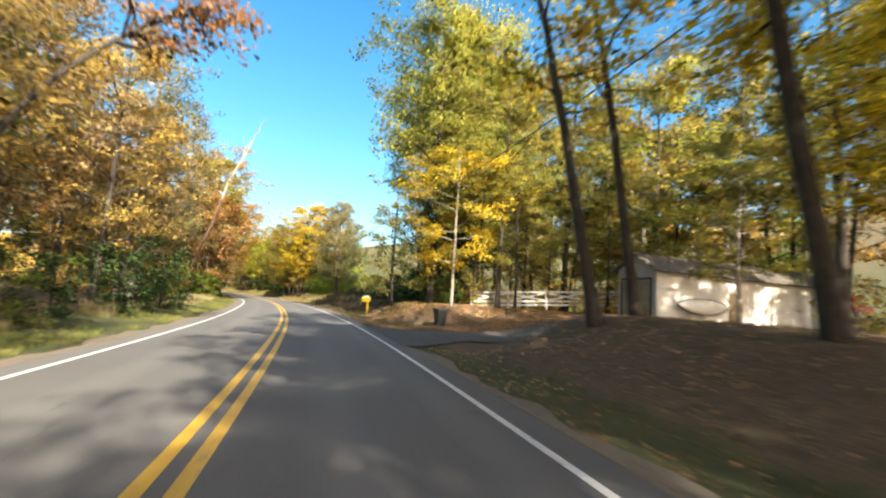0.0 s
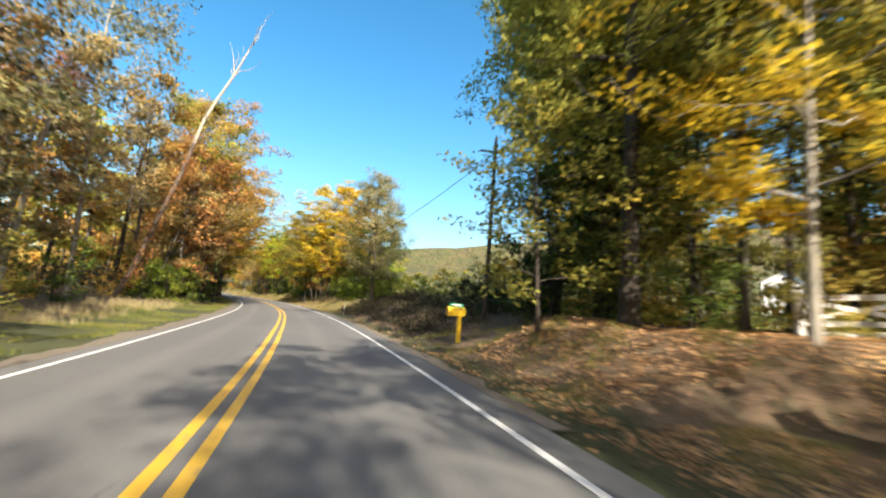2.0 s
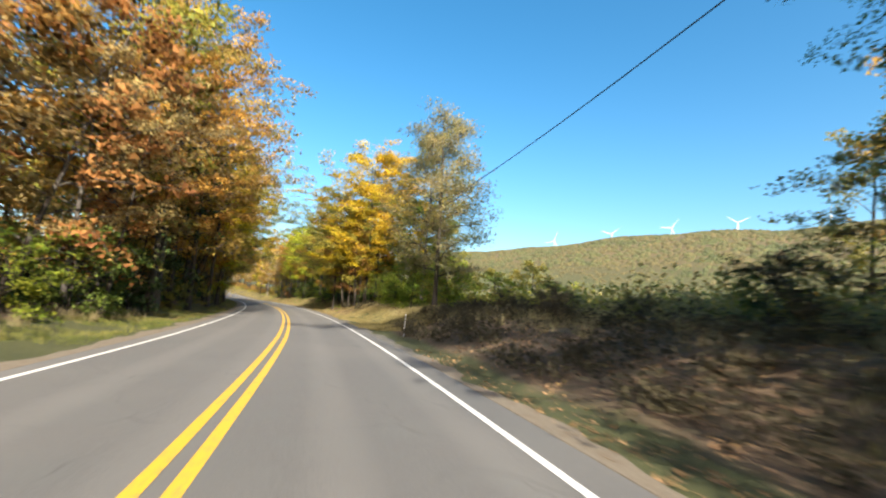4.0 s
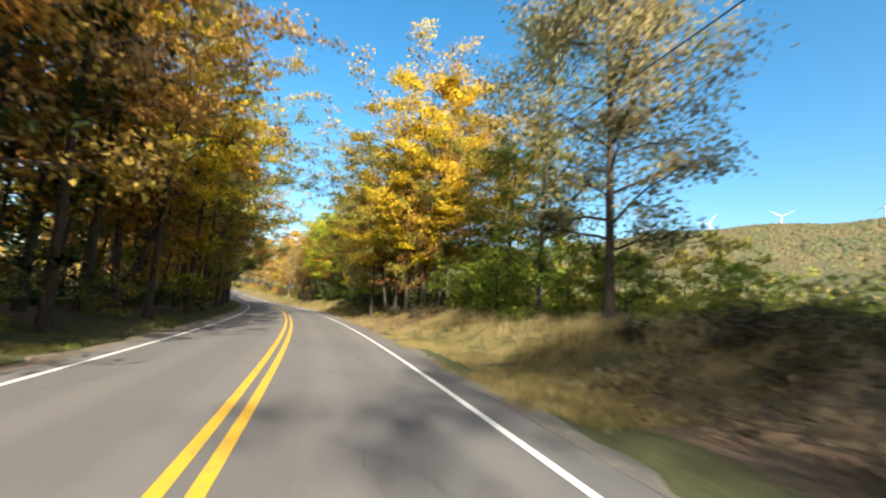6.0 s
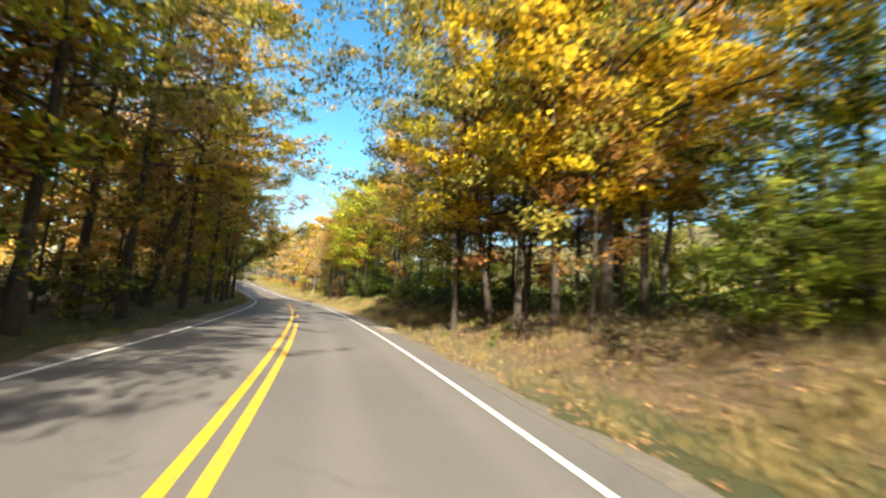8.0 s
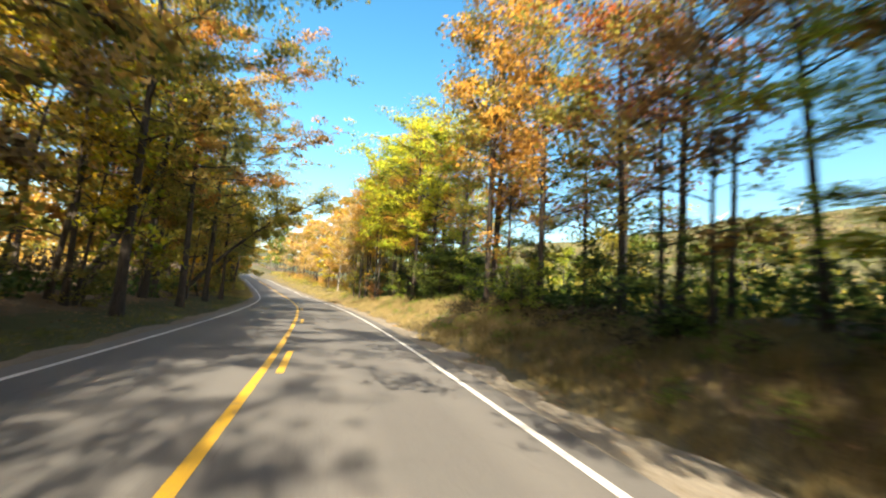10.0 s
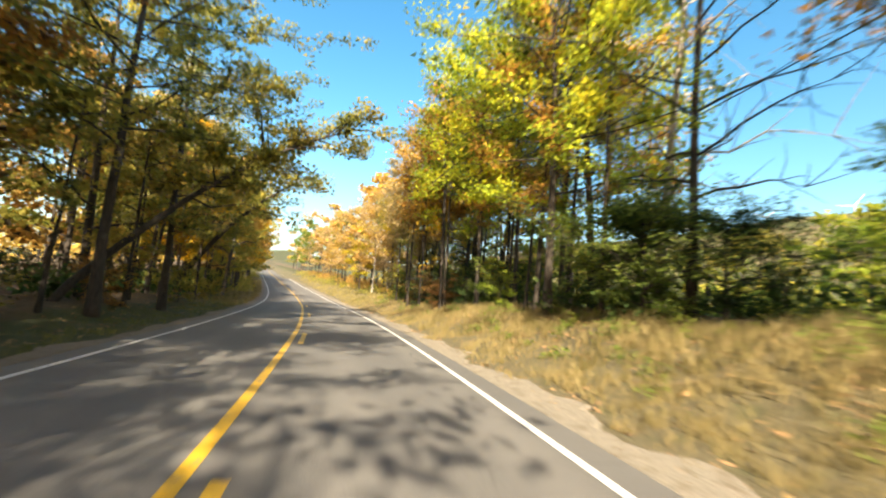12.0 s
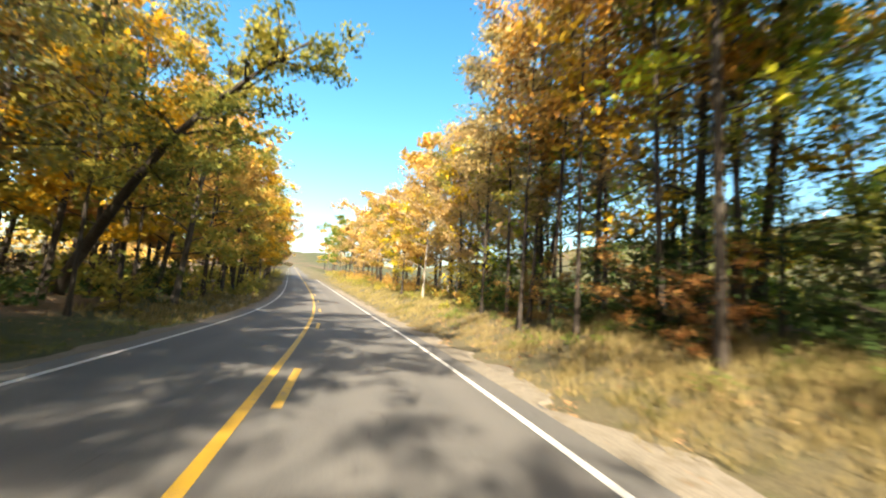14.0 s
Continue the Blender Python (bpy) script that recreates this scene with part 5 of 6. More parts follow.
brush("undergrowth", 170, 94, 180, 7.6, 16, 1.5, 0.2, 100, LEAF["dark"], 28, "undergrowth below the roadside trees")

# woods on the ridge
rng = np.random.default_rng(31)
hx = rng.uniform(-250, 1500, 60000)
hy = rng.uniform(160, 1700, 60000)
hu = (hx - CREST_A[0]) * CREST_N[0] + (hy - CREST_A[1]) * CREST_N[1]
bearing = np.degrees(np.arctan2(hx, hy - 40))
ok = (hu > -30) & (hu < 1010) & (bearing > 4) & (bearing < 56) & (ripple(hx, hy, 70, 3.0) > -0.85 - 0.6 * (hu < 60))
hx, hy, hu = hx[ok][:9800], hy[ok][:9800], hu[ok][:9800]
hc = np.stack([hx, hy, ground_z(hx, hy) + 2.2], 1)
far_leaf, ft, fb = material("far_woods", 0.9)
f_wide, f_mid = noise_node(ft, 0.011, 5, "World", 0.65), noise_node(ft, 0.075, 4, "World", 0.7)
f_col = ramp(ft, f_wide, [(0.34, (0.05, 0.062, 0.02)), (0.44, (0.075, 0.083, 0.028)), (0.52, (0.105, 0.083, 0.032)), (0.6, (0.085, 0.092, 0.032)), (0.7, (0.06, 0.072, 0.023))])
f_col = mix(ft, 1.0, f_col, ramp(ft, f_mid, [(0.34, (0.45, 0.5, 0.42)), (0.64, (1.4, 1.35, 1.3))]), "MULTIPLY")
ft.links.new(f_col, fb.inputs["Base Color"])
n_h = len(hx)
size_h = rng.uniform(2.4, 6.5, n_h) * np.where(hu > 620, 0.7, 1.0)
dome, dome_n = [], []
for k, (out, up) in enumerate(((1.0, -0.6), (0.72, 0.45), (0.0, 0.75))):
    for m in range(6 if out else 1):
        a = 2 * math.pi * (m + 0.5 * k) / 6
        w = size_h * out * rng.uniform(0.75, 1.25, n_h)
        ex, ey = hx + np.cos(a) * w, hy + np.sin(a) * w
        dome_n.append((math.cos(a) * out * 0.45, math.sin(a) * out * 0.45, 1.0))
        dome.append(np.stack([ex, ey, hc[:, 2] - 2.2 + size_h * up * rng.uniform(0.8, 1.2, n_h)], 1))
v = np.stack(dome, 1).reshape(-1, 3)
pattern = [(m, (m + 1) % 6, 6 + m) for m in range(6)] + [((m + 1) % 6, 6 + (m + 1) % 6, 6 + m) for m in range(6)] + [(6 + m, 6 + (m + 1) % 6, 12) for m in range(6)]
dome_n = np.array(dome_n)
dome_n = np.tile(dome_n / np.linalg.norm(dome_n, axis=1, keepdims=True), (n_h, 1))
f2 = (np.arange(n_h)[:, None, None] * 13 + np.array(pattern)[None]).reshape(-1, 3)
tagged(new("far_woods", mesh_of("far_woods", v, f2, [far_leaf], normals=dome_n)), "autumn brown and olive woods on the ridge", "woods", kind="stuff")

# ---- wind turbines on the ridge ----
turbine_white = plain("turbine_white", (0.55, 0.56, 0.57), (0.62, 0.62, 0.62), 0.5, 0.4, relief=0.0)


def turbine(x, y, hub_z, turn, spin):
    base = zat(x, y) - 1.5
    ob = thing("wind_turbine", "white three bladed wind turbine on the ridge", "turbine", x, y, base, turn, "wind turbines")
    h = hub_z - base
    part("tower", rod(bmesh.new(), (0, 0, 0), (0, 0, h - 1.5), 2.3, 1.4, 16), turbine_white, ob)
    part("nacelle", boxed((3.4, 9.5, 3.6), (0, 1.6, h), bevel=0.8), turbine_white, ob)
    hub = part("hub", rod(bmesh.new(), (0, -3.0, h), (0, -5.6, h), 1.9, 0.9, 14), turbine_white, ob)
    for k in range(3):
        a = radians(spin + 120 * k)
        d, e = Vector((math.sin(a), 0, math.cos(a))), Vector((math.cos(a), 0, -math.sin(a)))
        bm = bmesh.new()
        rings = []
        for r, w, th in ((1.2, 0.8, 0.7), (6, 1.2, 0.5), (16, 0.8, 0.3), (26, 0.5, 0.2), (33, 0.15, 0.1)):
            c = Vector((0, -4.4, h)) + d * r
            rings.append([bm.verts.new(c + e * (w * q) + Vector((0, th * p, 0))) for q, p in ((-1, 0), (-0.2, 0.6), (1, 0), (-0.2, -0.6))])
        for r0, r1 in zip(rings, rings[1:]):
            for k2 in range(4):
                bm.faces.new((r0[k2], r0[(k2 + 1) % 4], r1[(k2 + 1) % 4], r1[k2]))
        bm.faces.new(rings[-1]), bm.faces.new(rings[0][::-1])
        bmesh.ops.recalc_face_normals(bm, faces=bm.faces)
        part("blade", bm, turbine_white, hub)


for u, up, turn, spin in ((0, 44, -35, 50), (164, 45, -30, 35), (325, 47, -40, 65), (520, 46, -75, 10), (-178, 43, -35, 20)):
    p = CREST_A + CREST_U * u - CREST_N * 45
    turbine(float(p[0]), float(p[1]), float(hill(*(CREST_A + CREST_U * u))) + up, turn, spin)

# ---- utility poles and wire ----
pole_wood = plain("pole_wood", (0.035, 0.029, 0.023), (0.085, 0.07, 0.055), 14, 0.9, relief=0.6)
grey_metal = plain("grey_metal", (0.30, 0.31, 0.32), (0.45, 0.46, 0.47), 12, 0.45, 0.6)
cable_black = plain("cable_black", (0.012, 0.012, 0.013), (0.03, 0.03, 0.03), 20, 0.6)
glass_brown = plain("brown_insulator", (0.10, 0.05, 0.03), (0.18, 0.09, 0.05), 15, 0.2)
POLES = [(-22, 9.0), (44.8, 9.2), (101, 9.4), (160, 14.5), (216, 10.0)]
tops = []
for s, l in POLES:
    x, y = along(s, l)
    z = zat(x, y)
    top = 10.8 if s < 150 else z + 8.6
    lean = 0.10
    ob = thing("utility_pole", "dark wooden utility pole carrying a wire", "pole", x, y, z - 0.3, 0, "utility poles")
    part("post", rod(bmesh.new(), (0, 0, 0), (lean, 0, top - z + 0.6), 0.135, 0.09, 14), pole_wood, ob)
    part("crossarm", boxed((1.1, 0.09, 0.11), (lean - 0.35, -0.1, top - z - 0.25), bevel=0.01), pole_wood, ob)
    part("insulator", rod(bmesh.new(), (lean, 0, top - z + 0.58), (lean, 0, top - z + 0.78), 0.05, 0.035, 10), glass_brown, ob)
    part("bracket", rod(bmesh.new(), (lean, 0, top - z - 3.2), (lean - 0.75, -0.3, top - z - 3.9), 0.022, 0.022, 8), grey_metal, ob)
    tops.append(Vector((x + lean, y, top + 0.5)))
wire = thing("overhead_wire", "black overhead wire between the utility poles", "wire", group="overhead wires")
for a, b in zip(tops, tops[1:]):
    for drop, r, sag in ((-1.02, 0.022, 1.6),):
        pts = [tuple(a.lerp(b, q) + Vector((0, 0, drop - sag * 4 * q * (1 - q)))) for q in np.linspace(0, 1, 17)]
        v, f2 = tube(pts, [r] * 17, 6, 0)
        p = new("span", mesh_of("span", v, f2, [cable_black], True))
        p.parent = wire

# ---- garage ----
white_board = plain("white_boards", (0.62, 0.60, 0.55), (0.80, 0.79, 0.75), 5, 0.7, relief=0.3, stain=(0.48, 0.44, 0.36))
# gable and back boards: weathered, with the gable's shade in a greyer white
grey_board = plain("weathered_shaded_gable", (0.30, 0.28, 0.24), (0.42, 0.40, 0.35), 6, 0.8, relief=0.4, stain=(0.34, 0.31, 0.26))
shingle = plain("grey_shingles", (0.075, 0.066, 0.058), (0.15, 0.135, 0.12), 9, 0.95, relief=0.7, stain=(0.12, 0.11, 0.07))
door_wood = plain("brown_door", (0.24, 0.19, 0.12), (0.36, 0.29, 0.19), 7, 0.7, relief=0.4, stain=(0.20, 0.15, 0.09))
dark_wood = plain("dark_trim", (0.045, 0.038, 0.03), (0.09, 0.075, 0.06), 8, 0.8)

GW, GD, GH, GP = 3.1, 15.9, 3.05, 4.0           # width, depth, wall and ridge height
garage = thing("garage", "weathered white wooden garage with a brown door", "garage", 18.75, 22.5, 1.28, 6.0)
# local x runs along the long side away from the road, y across the gable front


def wall_part(name, size, at, mat, label=""):
    return part(name, boxed(size, at, bevel=0.01), mat, garage, label)


long_wall = wall_part("side_wall", (GD, 0.14, GH), (GD / 2, 0.07, GH / 2), white_board, "sunlit white board wall")
for k in range(13):
    p = part("board", boxed((GD - 0.02, 0.022, 0.215), (GD / 2, -0.012, 0.14 + 0.228 * k), Euler((radians(-3), 0, 0)).to_matrix(), bevel=0.004), white_board, long_wall)
wall_part("far_wall", (GD, 0.14, GH), (GD / 2, GW - 0.07, GH / 2), white_board)
wall_part("back_wall", (0.14, GW - 0.3, GH), (GD - 0.07, GW / 2, GH / 2), grey_board)
bm = bmesh.new()
D0, D1, DH = 0.42, 2.68, 2.3                    # the door's opening
for y0, y1, z0, z1 in ((0.145, D0, 0, GH), (D1, GW - 0.145, 0, GH), (D0, D1, DH, GH)):
    block(bm, (0.14, y1 - y0, z1 - z0), (0.07, (y0 + y1) / 2, (z0 + z1) / 2))
g1 = [bm.verts.new(c) for c in ((0, 0, GH), (0, GW, GH), (0, GW / 2, GP))]
g2 = [bm.verts.new((0.14, c.co.y, c.co.z)) for c in g1]
bm.faces.new(g1), bm.faces.new(g2[::-1])
for i in range(3):
    bm.faces.new((g1[i], g2[i], g2[(i + 1) % 3], g1[(i + 1) % 3]))
bmesh.ops.recalc_face_normals(bm, faces=bm.faces)
gable = part("gable_wall", bm, grey_board, garage, "shaded grey gable front")
for k in range(16):
    z = 0.12 + 0.25 * k
    half = GW / 2 if z < GH else max(0.2, (GP - z) / (GP - GH) * GW / 2 - 0.1)
    for y0, y1 in (((GW / 2 - half, D0 - 0.1), (D1 + 0.1, GW / 2 + half)) if z < DH + 0.1 else ((GW / 2 - half, GW / 2 + half),)):
        part("board", boxed((0.022, y1 - y0, 0.235), (-0.012, (y0 + y1) / 2, z), Euler((0, radians(3), 0)).to_matrix(), bevel=0.004), grey_board, gable)
door = part("garage_door", boxed((0.06, D1 - D0 - 0.02, DH - 0.02), (0.12, (D0 + D1) / 2, DH / 2)), door_wood, garage, "brown panelled overhead door")
for k in range(4):
    for j in range(3):
        part("panel", boxed((0.035, 0.62, 0.42), (0.075, D0 + 0.39 + 0.74 * j, 0.33 + 0.57 * k), bevel=0.012), door_wood, door)
part("handle", boxed((0.04, 0.16, 0.05), (0.05, (D0 + D1) / 2, 0.85), bevel=0.01), grey_metal, door)
for y0, sz, zz in ((D0 - 0.06, (0.06, 0.12, DH + 0.12), DH / 2 + 0.06), (D1 + 0.06, (0.06, 0.12, DH + 0.12), DH / 2 + 0.06), ((D0 + D1) / 2, (0.06, D1 - D0 + 0.24, 0.12), DH + 0.18)):
    wall_part("door_trim", sz, (-0.04, y0, zz), dark_wood)
for sgn in (-1, 1):
    pitch = math.atan2(GP - GH, GW / 2)
    ln = math.hypot(GP - GH, GW / 2) + 0.45
    cy = GW / 2 + sgn * (ln / 2) * math.cos(pitch)
    cz = GP + 0.06 - (ln / 2) * math.sin(pitch)
    turn = Euler((-sgn * pitch, 0, 0)).to_matrix()
    roof = part("roof", boxed((GD + 0.7, ln, 0.09), (GD / 2, cy, cz), turn, bevel=0.01), shingle, garage, "weathered grey shingle roof")
    if sgn < 0:
        for r in range(7):
            for c in range(28):
                o = Vector((-0.30 + 0.6 * c + (0.3 if r % 2 else 0), 0, 0.052))
                o.y = ln / 2 - 0.16 - 0.33 * r
                m = Vector((GD / 2 * 0 + 0.0, cy, cz)) + turn @ Vector((o.x, -o.y * -1 * -1, o.z))
                part("shingle", boxed((0.585, 0.345, 0.016), m, turn @ Euler((radians(1.4), 0, 0)).to_matrix()), shingle, roof)
for k in range(25):
    part("rafter_tail", boxed((0.07, 0.34, 0.12), (0.35 + 0.62 * k, -0.2, GH - 0.13), bevel=0.008), white_board, garage)
side_door = part("side_door", boxed((1.15, 0.05, 2.0), (6.5, -0.05, 1.0), bevel=0.01), door_wood, garage, "weathered brown side door")
part("handle", boxed((0.05, 0.05, 0.12), (6.05, -0.095, 1.0), bevel=0.01), grey_metal, side_door)
wall_part("corner_board", (0.12, 0.03, GH), (GD - 0.06, -0.03, GH / 2), white_board)
wall_part("corner_board", (0.12, 0.03, GH), (0.06, -0.03, GH / 2), white_board)
# a hull leaning on the wall
boat_white = plain("boat_white", (0.68, 0.68, 0.66), (0.80, 0.80, 0.78), 4, 0.4, stain=(0.5, 0.48, 0.42))
boat = thing("canoe", "white canoe with a dark rim leaning on the garage", "canoe", 18.75 + 3.2 * math.cos(radians(6)) + 0.4 * math.sin(radians(6)), 22.5 + 3.2 * math.sin(radians(6)) - 0.4, 1.5, 6.0)
v, f2 = [], []
NR, NC = 17, 9
for i in range(NR):
    q = i / (NR - 1) * 2 - 1
    w = 0.43 * (1 - abs(q) ** 2.4) + 0.02
    for j in range(NC):
        a = math.pi * j / (NC - 1)
        v.append((q * 2.1, -0.05 - 0.28 * math.sin(a) * (1 - abs(q) ** 3) - 0.03, 0.75 + w * math.cos(a) + 0.08 * q * q))
for i in range(NR - 1):
    for j in range(NC - 1):
        f2.append((i * NC + j, i * NC + j + 1, (i + 1) * NC + j + 1, (i + 1) * NC + j))
hull = new("hull", mesh_of("hull", v, f2, [boat_white], True))
hull.parent = boat
sol = hull.modifiers.new("shell", "SOLIDIFY")
sol.thickness = 0.02
for j in (0, NC - 1):
    tv, tf = tube([v[i * NC + j] for i in range(NR)], [0.045] * NR, 6, 0)
    p = new("gunwale", mesh_of("gunwale", tv, tf, [dark_wood], True))
    p.parent = boat

# ---- the white house far behind the wood ----
house_roof = plain("house_roof", (0.22, 0.22, 0.23), (0.34, 0.34, 0.35), 3, 0.9, relief=0.4, stain=(0.28, 0.27, 0.25))
house_white = plain("house_white", (0.66, 0.66, 0.64), (0.80, 0.80, 0.78), 2, 0.7, relief=0.2, stain=(0.58, 0.57, 0.53))
dark_glass = plain("dark_window_glass", (0.02, 0.025, 0.03), (0.05, 0.055, 0.06), 2, 0.08, relief=0.0)
HX, HY = 87.5, 100.7
HZ = zat(HX, HY) - 0.4
house = thing("house", "small white house with a pale roof on the meadow", "house", HX, HY, HZ, 0)
house.matrix_world = pose(HX, HY, HZ, 0, 0, math.degrees(math.atan2(100.7 - 26, 88.5)) - 90)
EAVE, TOP, HALF, DEEP = max(3.0, 11.2 - HZ), max(5.6, 13.6 - HZ), 3.9, 9.0
bm = bmesh.new()
front = [bm.verts.new(c) for c in ((-HALF, 0, 0), (HALF, 0, 0), (HALF, 0, EAVE), (0, 0, TOP), (-HALF, 0, EAVE))]
rear = [bm.verts.new((v.co.x, DEEP, v.co.z)) for v in front]
bm.faces.new(front), bm.faces.new(rear[::-1])
for i in range(5):
    bm.faces.new((front[i], rear[i], rear[(i + 1) % 5], front[(i + 1) % 5]))
bmesh.ops.recalc_face_normals(bm, faces=bm.faces)
part("wall", bm, house_white, house)
for side in (-1, 1):
    pitch = math.atan2(TOP - EAVE, HALF)
    ln = math.hypot(TOP - EAVE, HALF) + 0.6
    part("roof", boxed((ln, DEEP + 1.0, 0.18), (side * ln / 2 * math.cos(pitch), DEEP / 2, TOP + 0.12 - ln / 2 * math.sin(pitch)), Euler((0, side * pitch, 0)).to_matrix(), bevel=0.03), house_roof, house)
for x0, z0, w, h in ((-2.3, EAVE - 1.5, 1.0, 1.3), (-0.2, EAVE - 1.4, 1.1, 2.0), (2.2, EAVE - 1.5, 1.0, 1.3), (0, TOP - 1.6, 0.7, 0.8)):
    frame_part = part("window", boxed((w + 0.2, 0.08, h + 0.2), (x0, -0.03, z0), bevel=0.01), house_white, house)
    part("pane", boxed((w, 0.04, h), (x0, -0.06, z0)), dark_glass, frame_part)

# ---- red car parked past the garage ----
car_red = plain("car_red", (0.18, 0.012, 0.015), (0.23, 0.018, 0.02), 3, 0.25, relief=0.0)
tyre_black = plain("tyre_black", (0.012, 0.012, 0.012), (0.03, 0.03, 0.03), 30, 0.85, relief=0.4)
lamp_clear = plain("lamp_clear", (0.6, 0.6, 0.6), (0.75, 0.75, 0.75), 6, 0.15, relief=0.0)
lamp_red = plain("lamp_red", (0.22, 0.01, 0.01), (0.32, 0.02, 0.02), 6, 0.15, relief=0.0)


def slab(profile, y0, y1, bevel=0.0):
    """A side profile of x and z drawn out across the car's width."""
    bm = bmesh.new()
    a = [bm.verts.new((x, y0, z)) for x, z in profile]
    b = [bm.verts.new((x, y1, z)) for x, z in profile]
    bm.faces.new(a), bm.faces.new(b[::-1])
    for i in range(len(a)):
        bm.faces.new((a[i], b[i], b[(i + 1) % len(a)], a[(i + 1) % len(a)]))
    bmesh.ops.recalc_face_normals(bm, faces=bm.faces)
    if bevel:
        bmesh.ops.bevel(bm, geom=list(bm.edges), offset=bevel, segments=2, affect="EDGES")
    return bm


CX, CY = 41.2, 27.2
car = thing("car", "red parked car with dark windows behind the garage", "car", CX, CY, zat(CX, CY) + 0.02, 18)
part("body", slab(((-2.28, 0.38), (2.26, 0.38), (2.32, 0.72), (2.2, 1.0), (1.15, 1.1), (-2.22, 1.12), (-2.32, 0.72)), -0.9, 0.9, 0.06), car_red, car)
cabin = part("cabin", slab(((1.2, 1.08), (0.5, 1.66), (-1.85, 1.72), (-2.2, 1.1)), -0.78, 0.78, 0.06), car_red, car)
for side in (-1, 1):
    for quad in (((0.86, 1.15), (0.42, 1.58), (-0.45, 1.6), (-0.45, 1.15)), ((-0.55, 1.15), (-0.55, 1.6), (-1.72, 1.62), (-1.95, 1.18))):
        part("side_window", slab(quad, side * 0.775, side * 0.795), dark_glass, cabin)
part("windscreen", boxed((0.03, 1.36, 0.66), (0.87, 0, 1.38), Euler((0, radians(-50), 0)).to_matrix()), dark_glass, cabin)
part("rear_window", boxed((0.03, 1.36, 0.46), (-2.05, 0, 1.42), Euler((0, radians(29), 0)).to_matrix()), dark_glass, cabin)
for x0 in (-1.4, 1.42):
    for side in (-1, 1):
        wheel = part("wheel", rod(bmesh.new(), (x0, side * 0.70, 0.35), (x0, side * 0.92, 0.35), 0.35, 0.35, 24), tyre_black, car)
        part("rim", rod(bmesh.new(), (x0, side * 0.90, 0.35), (x0, side * 0.935, 0.35), 0.22, 0.2, 18), grey_metal, wheel)
for side in (-1, 1):
    part("headlight", boxed((0.12, 0.36, 0.16), (2.24, side * 0.62, 0.86), bevel=0.03), lamp_clear, car)
    part("tail_light", boxed((0.1, 0.2, 0.34), (-2.28, side * 0.76, 0.9), bevel=0.03), lamp_red, car)
for x0 in (-2.3, 2.3):
    part("bumper", boxed((0.16, 1.76, 0.2), (x0, 0, 0.5), bevel=0.05), tyre_black, car)

# ---- crossbuck fence ----
fence_paint = plain("fence_white", (0.58, 0.57, 0.53), (0.80, 0.79, 0.76), 9, 0.65, relief=0.4, stain=(0.40, 0.38, 0.32))
fa, fb = Vector((10.5, 31.85, 0)), Vector((20.45, 27.45, 0))
fence = thing("fence", "white painted crossbuck board fence on the bank", "fence", fa.x, fa.y, 0)
flen = (fb - fa).length
fturn = math.atan2(fb.y - fa.y, fb.x - fa.x)
fence.matrix_world = pose(fa.x, fa.y, 1.33, 0, -3.6, math.degrees(fturn))
SEC = flen / 4
for k in range(5):
    part("post", boxed((0.14, 0.14, 1.45), (SEC * k, 0, 0.48), bevel=0.012), fence_paint, fence)
    part("post_cap", boxed((0.19, 0.19, 0.05), (SEC * k, 0, 1.225), bevel=0.012), fence_paint, fence)
for k in range(4):
    x0, x1 = SEC * k + 0.07, SEC * (k + 1) - 0.07
    for z, w in ((1.06, 0.15), (0.40, 0.14), (0.14, 0.14)):
        part("rail", boxed((x1 - x0, 0.035, w), ((x0 + x1) / 2, -0.03, z), bevel=0.006), fence_paint, fence)
    run, ht = x1 - x0, 0.52
    for sgn, yy in ((1, -0.032), (-1, 0.01)):
        part("brace", boxed((math.hypot(run, ht), 0.03, 0.12), ((x0 + x1) / 2, yy, 0.73), Euler((0, -sgn * math.atan2(ht, run), 0)).to_matrix(), bevel=0.006), fence_paint, fence)

# ---- field fence posts behind the trees ----
post_grey = plain("weathered_post", (0.05, 0.043, 0.036), (0.13, 0.115, 0.095), 12, 0.95, relief=0.6)
fx, fy = along(124.0, 13.2)
field_fence = thing("field_fence", "row of weathered grey posts along the field edge", "fence", fx, fy, 0)
field_rng = random.Random(4)
for k in range(22):
    x, y = along(94.0 + 2.9 * k, 13.2 + field_rng.uniform(-0.25, 0.25))
    z = zat(x, y)
    lean = (field_rng.uniform(-0.09, 0.09), field_rng.uniform(-0.09, 0.09))
    part("post", rod(bmesh.new(), (x - fx, y - fy, z - 0.2), (x - fx + lean[0], y - fy + lean[1], z + field_rng.uniform(1.05, 1.35)), 0.075, 0.062, 9), post_grey, field_fence)

# ---- wheeled bin ----
bin_black = plain("bin_black", (0.014, 0.016, 0.018), (0.035, 0.038, 0.04), 16, 0.42, relief=0.15)
bx, by = 6.95, 27.0
bin_thing = thing("wheeled_bin", "black plastic wheeled bin beside the driveway", "bin", bx, by, zat(bx, by) + 0.07, 12)
bm = bmesh.new()
rings = []
for z, w, d in ((0.0, 0.24, 0.25), (0.05, 0.27, 0.28), (0.55, 0.32, 0.33), (0.88, 0.36, 0.37), (0.90, 0.385, 0.395), (0.97, 0.385, 0.395)):
    rings.append([bm.verts.new((w * math.copysign(abs(math.cos(a)) ** 0.35, math.cos(a)), d * math.copysign(abs(math.sin(a)) ** 0.35, math.sin(a)), z)) for a in np.arange(24) * 2 * math.pi / 24 + 0.13])
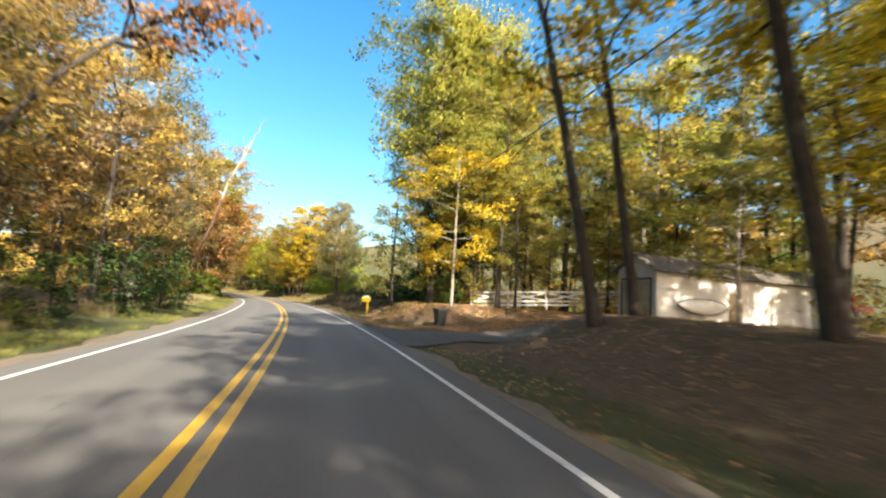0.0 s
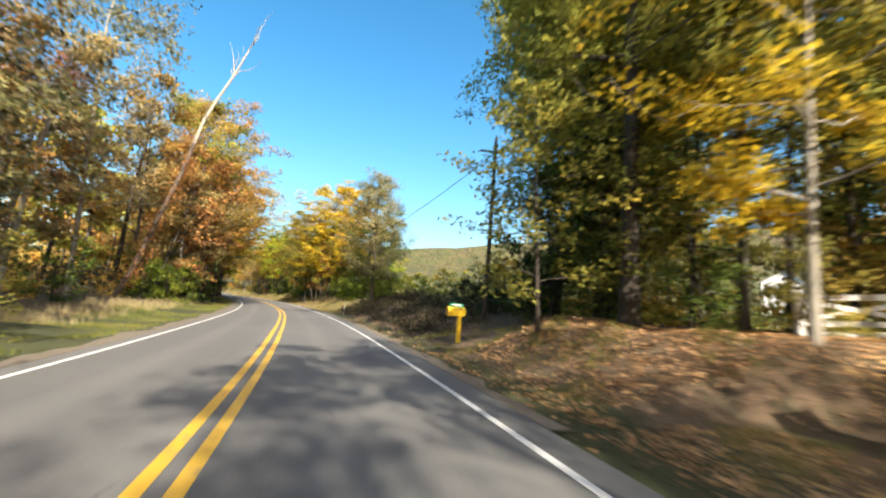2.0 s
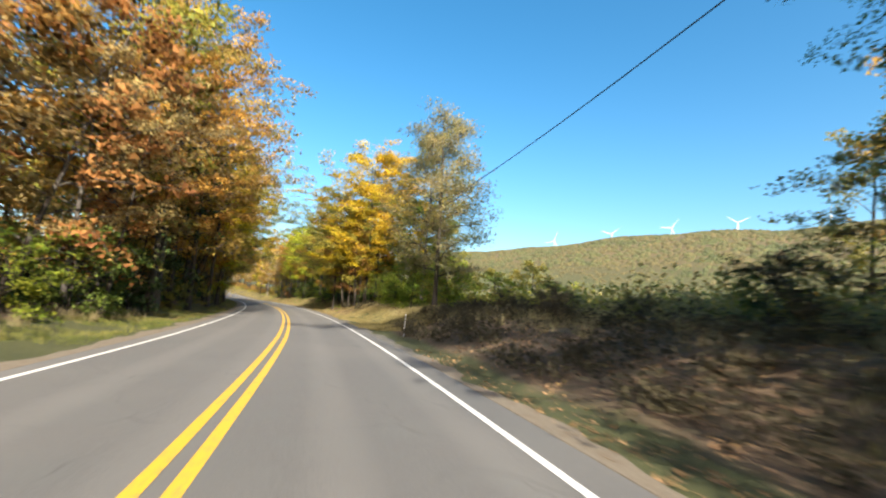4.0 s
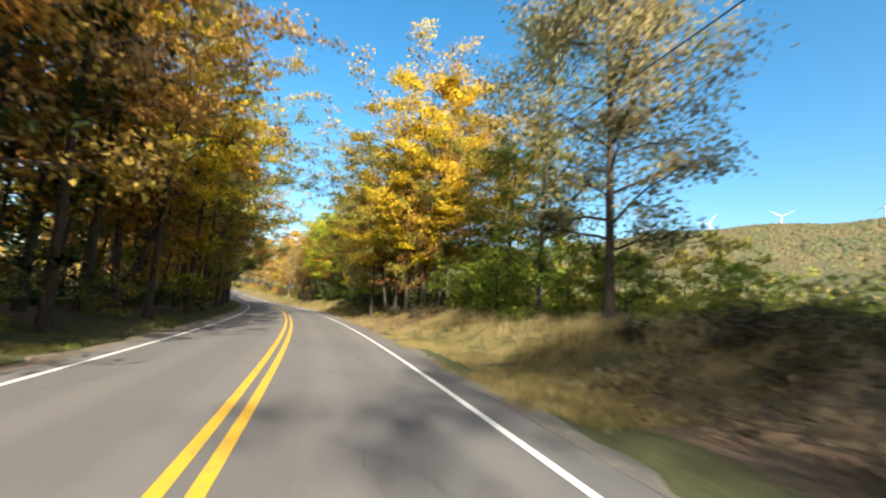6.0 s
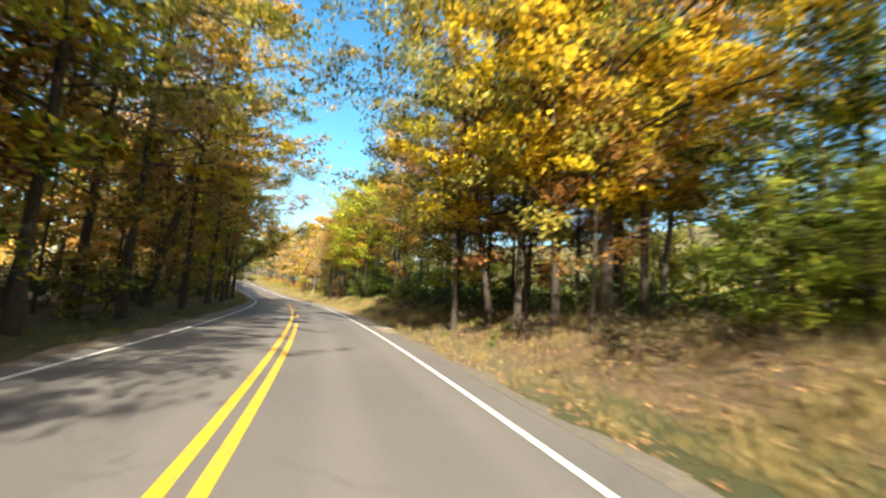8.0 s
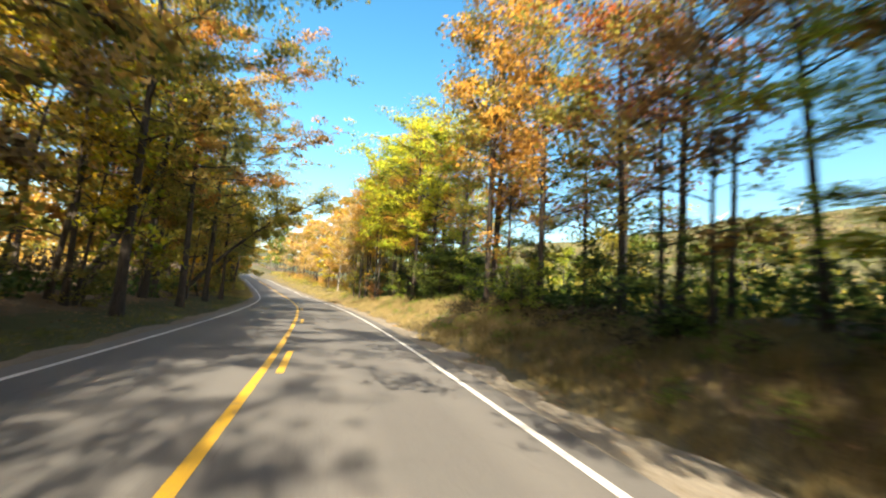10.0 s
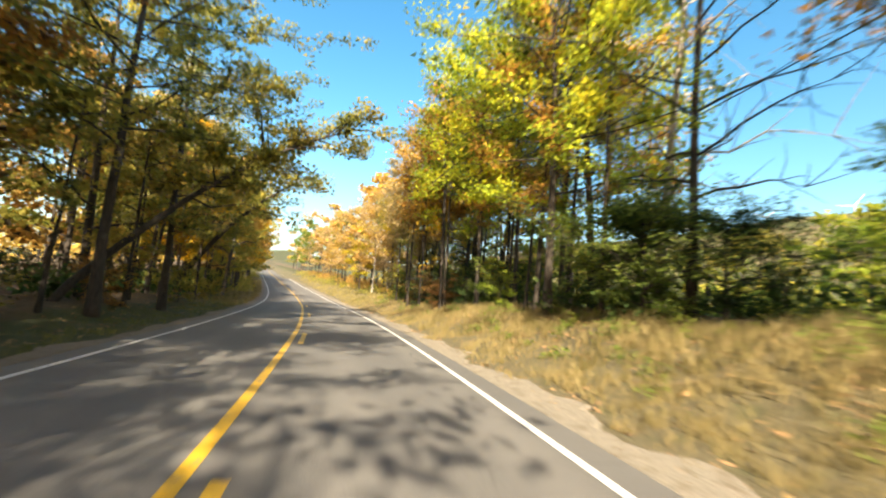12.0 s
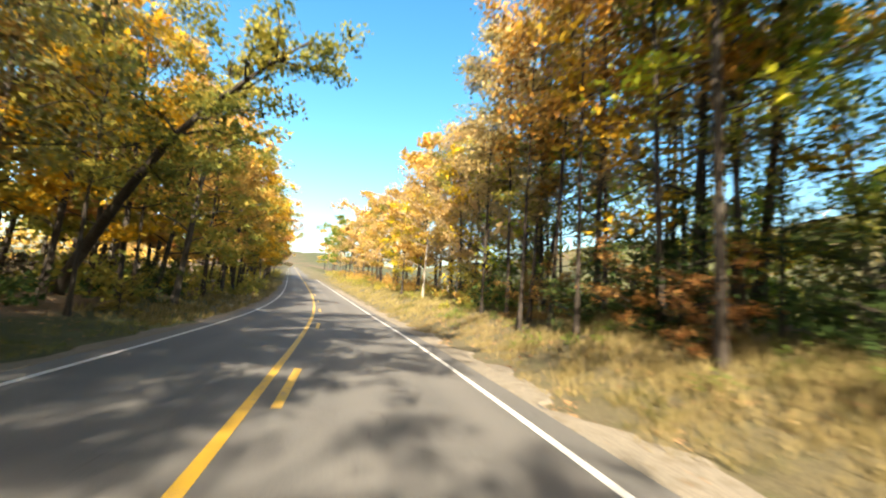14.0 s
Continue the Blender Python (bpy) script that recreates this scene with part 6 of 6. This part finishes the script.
for r0, r1 in zip(rings, rings[1:]):
    for k in range(24):
        bm.faces.new((r0[k], r0[(k + 1) % 24], r1[(k + 1) % 24], r1[k]))
bm.faces.new(rings[0][::-1])
part("body", bm, bin_black, bin_thing)
bm = bmesh.new()
block(bm, (0.82, 0.84, 0.05), (0, 0, 0.995), bevel=0.02)
block(bm, (0.66, 0.66, 0.05), (0, 0, 1.035), bevel=0.02)
part("lid", bm, bin_black, bin_thing)
part("handle", rod(bmesh.new(), (-0.44, -0.22, 0.93), (-0.44, 0.22, 0.93), 0.018, 0.018, 8), bin_black, bin_thing)
for sy in (-1, 1):
    part("wheel", rod(bmesh.new(), (-0.24, sy * 0.30, 0.10), (-0.24, sy * 0.24, 0.10), 0.115, 0.115, 20), bin_black, bin_thing)

# ---- mailbox ----
mail_yellow = plain("mailbox_yellow", (0.66, 0.42, 0.015), (0.78, 0.53, 0.03), 9, 0.4, relief=0.1, stain=(0.60, 0.36, 0.02))
mail_dark = plain("mailbox_rust", (0.20, 0.11, 0.03), (0.42, 0.26, 0.05), 12, 0.6, relief=0.3)
sign_green = plain("sign_green", (0.0, 0.17, 0.09), (0.01, 0.24, 0.13), 10, 0.35, relief=0.05)
sign_white = plain("sign_white", (0.72, 0.72, 0.70), (0.82, 0.82, 0.80), 10, 0.4, relief=0.05)
mx, my = 3.62, 40.75
mail = thing("mailbox", "yellow mailbox on a yellow post with a green sign", "mailbox", mx, my, zat(mx, my) + 0.02, 10)
part("post", boxed((0.16, 0.16, 1.42), (0.14, 0, 0.46), bevel=0.012), mail_yellow, mail)
bm = bmesh.new()
sec = [(-0.17, 0), (0.17, 0), (0.17, 0.20)] + [(0.17 * math.cos(a), 0.20 + 0.16 * math.sin(a)) for a in np.linspace(0.25, math.pi - 0.25, 9)] + [(-0.17, 0.20)]
r0 = [bm.verts.new((-0.42, y, 1.12 + z)) for y, z in sec]
r1 = [bm.verts.new((0.36, y, 1.12 + z)) for y, z in sec]
for k in range(len(sec)):
    bm.faces.new((r0[k], r0[(k + 1) % len(sec)], r1[(k + 1) % len(sec)], r1[k]))
bm.faces.new(r0[::-1]), bm.faces.new(r1)
bmesh.ops.recalc_face_normals(bm, faces=bm.faces)
bmesh.ops.bevel(bm, geom=[e for e in bm.edges if abs(e.verts[0].co.x - e.verts[1].co.x) < 1e-4], offset=0.012, segments=2, affect="EDGES")
box_part = part("box", bm, mail_yellow, mail)
bm = bmesh.new()
dsec = [(y * 0.92, 0.012 + z * 0.94) for y, z in sec]
d0 = [bm.verts.new((-0.445, y, 1.12 + z)) for y, z in dsec]
d1 = [bm.verts.new((-0.421, y, 1.12 + z)) for y, z in dsec]
for k in range(len(dsec)):
    bm.faces.new((d0[k], d0[(k + 1) % len(dsec)], d1[(k + 1) % len(dsec)], d1[k]))
bm.faces.new(d0[::-1]), bm.faces.new(d1)
bmesh.ops.recalc_face_normals(bm, faces=bm.faces)
part("door", bm, mail_dark, box_part, "rust stained front door")
part("flag", boxed((0.16, 0.012, 0.06), (0.1, -0.185, 1.42), bevel=0.004), mail_dark, box_part)
part("support", boxed((0.70, 0.2, 0.03), (-0.03, 0, 1.105), bevel=0.006), mail_yellow, mail)
sgn_part = part("sign", boxed((0.62, 0.02, 0.15), (-0.02, -0.02, 1.56), Euler((0, radians(2), 0)).to_matrix(), bevel=0.004), sign_green, mail, "green name sign with pale bars")
for x0, w in ((-0.22, 0.10), (-0.07, 0.14), (0.11, 0.16)):
    part("letter_bar", boxed((w, 0.006, 0.05), (x0, -0.034, 1.56), Euler((0, radians(2), 0)).to_matrix()), sign_white, sgn_part)

# ---- marker post ----
px, py = -1.3, 66.95
post_thing = thing("marker_post", "pale leaning plastic road marker post", "post", px, py, zat(px, py), 8)
part("stake", boxed((0.05, 0.02, 1.28), (0.02, 0, 0.52), Euler((0, radians(2), 0)).to_matrix(), bevel=0.008), sign_white, post_thing)
part("reflector", boxed((0.05, 0.012, 0.14), (0.037, -0.018, 1.02), Euler((0, radians(2), 0)).to_matrix(), bevel=0.004), grey_metal, post_thing)
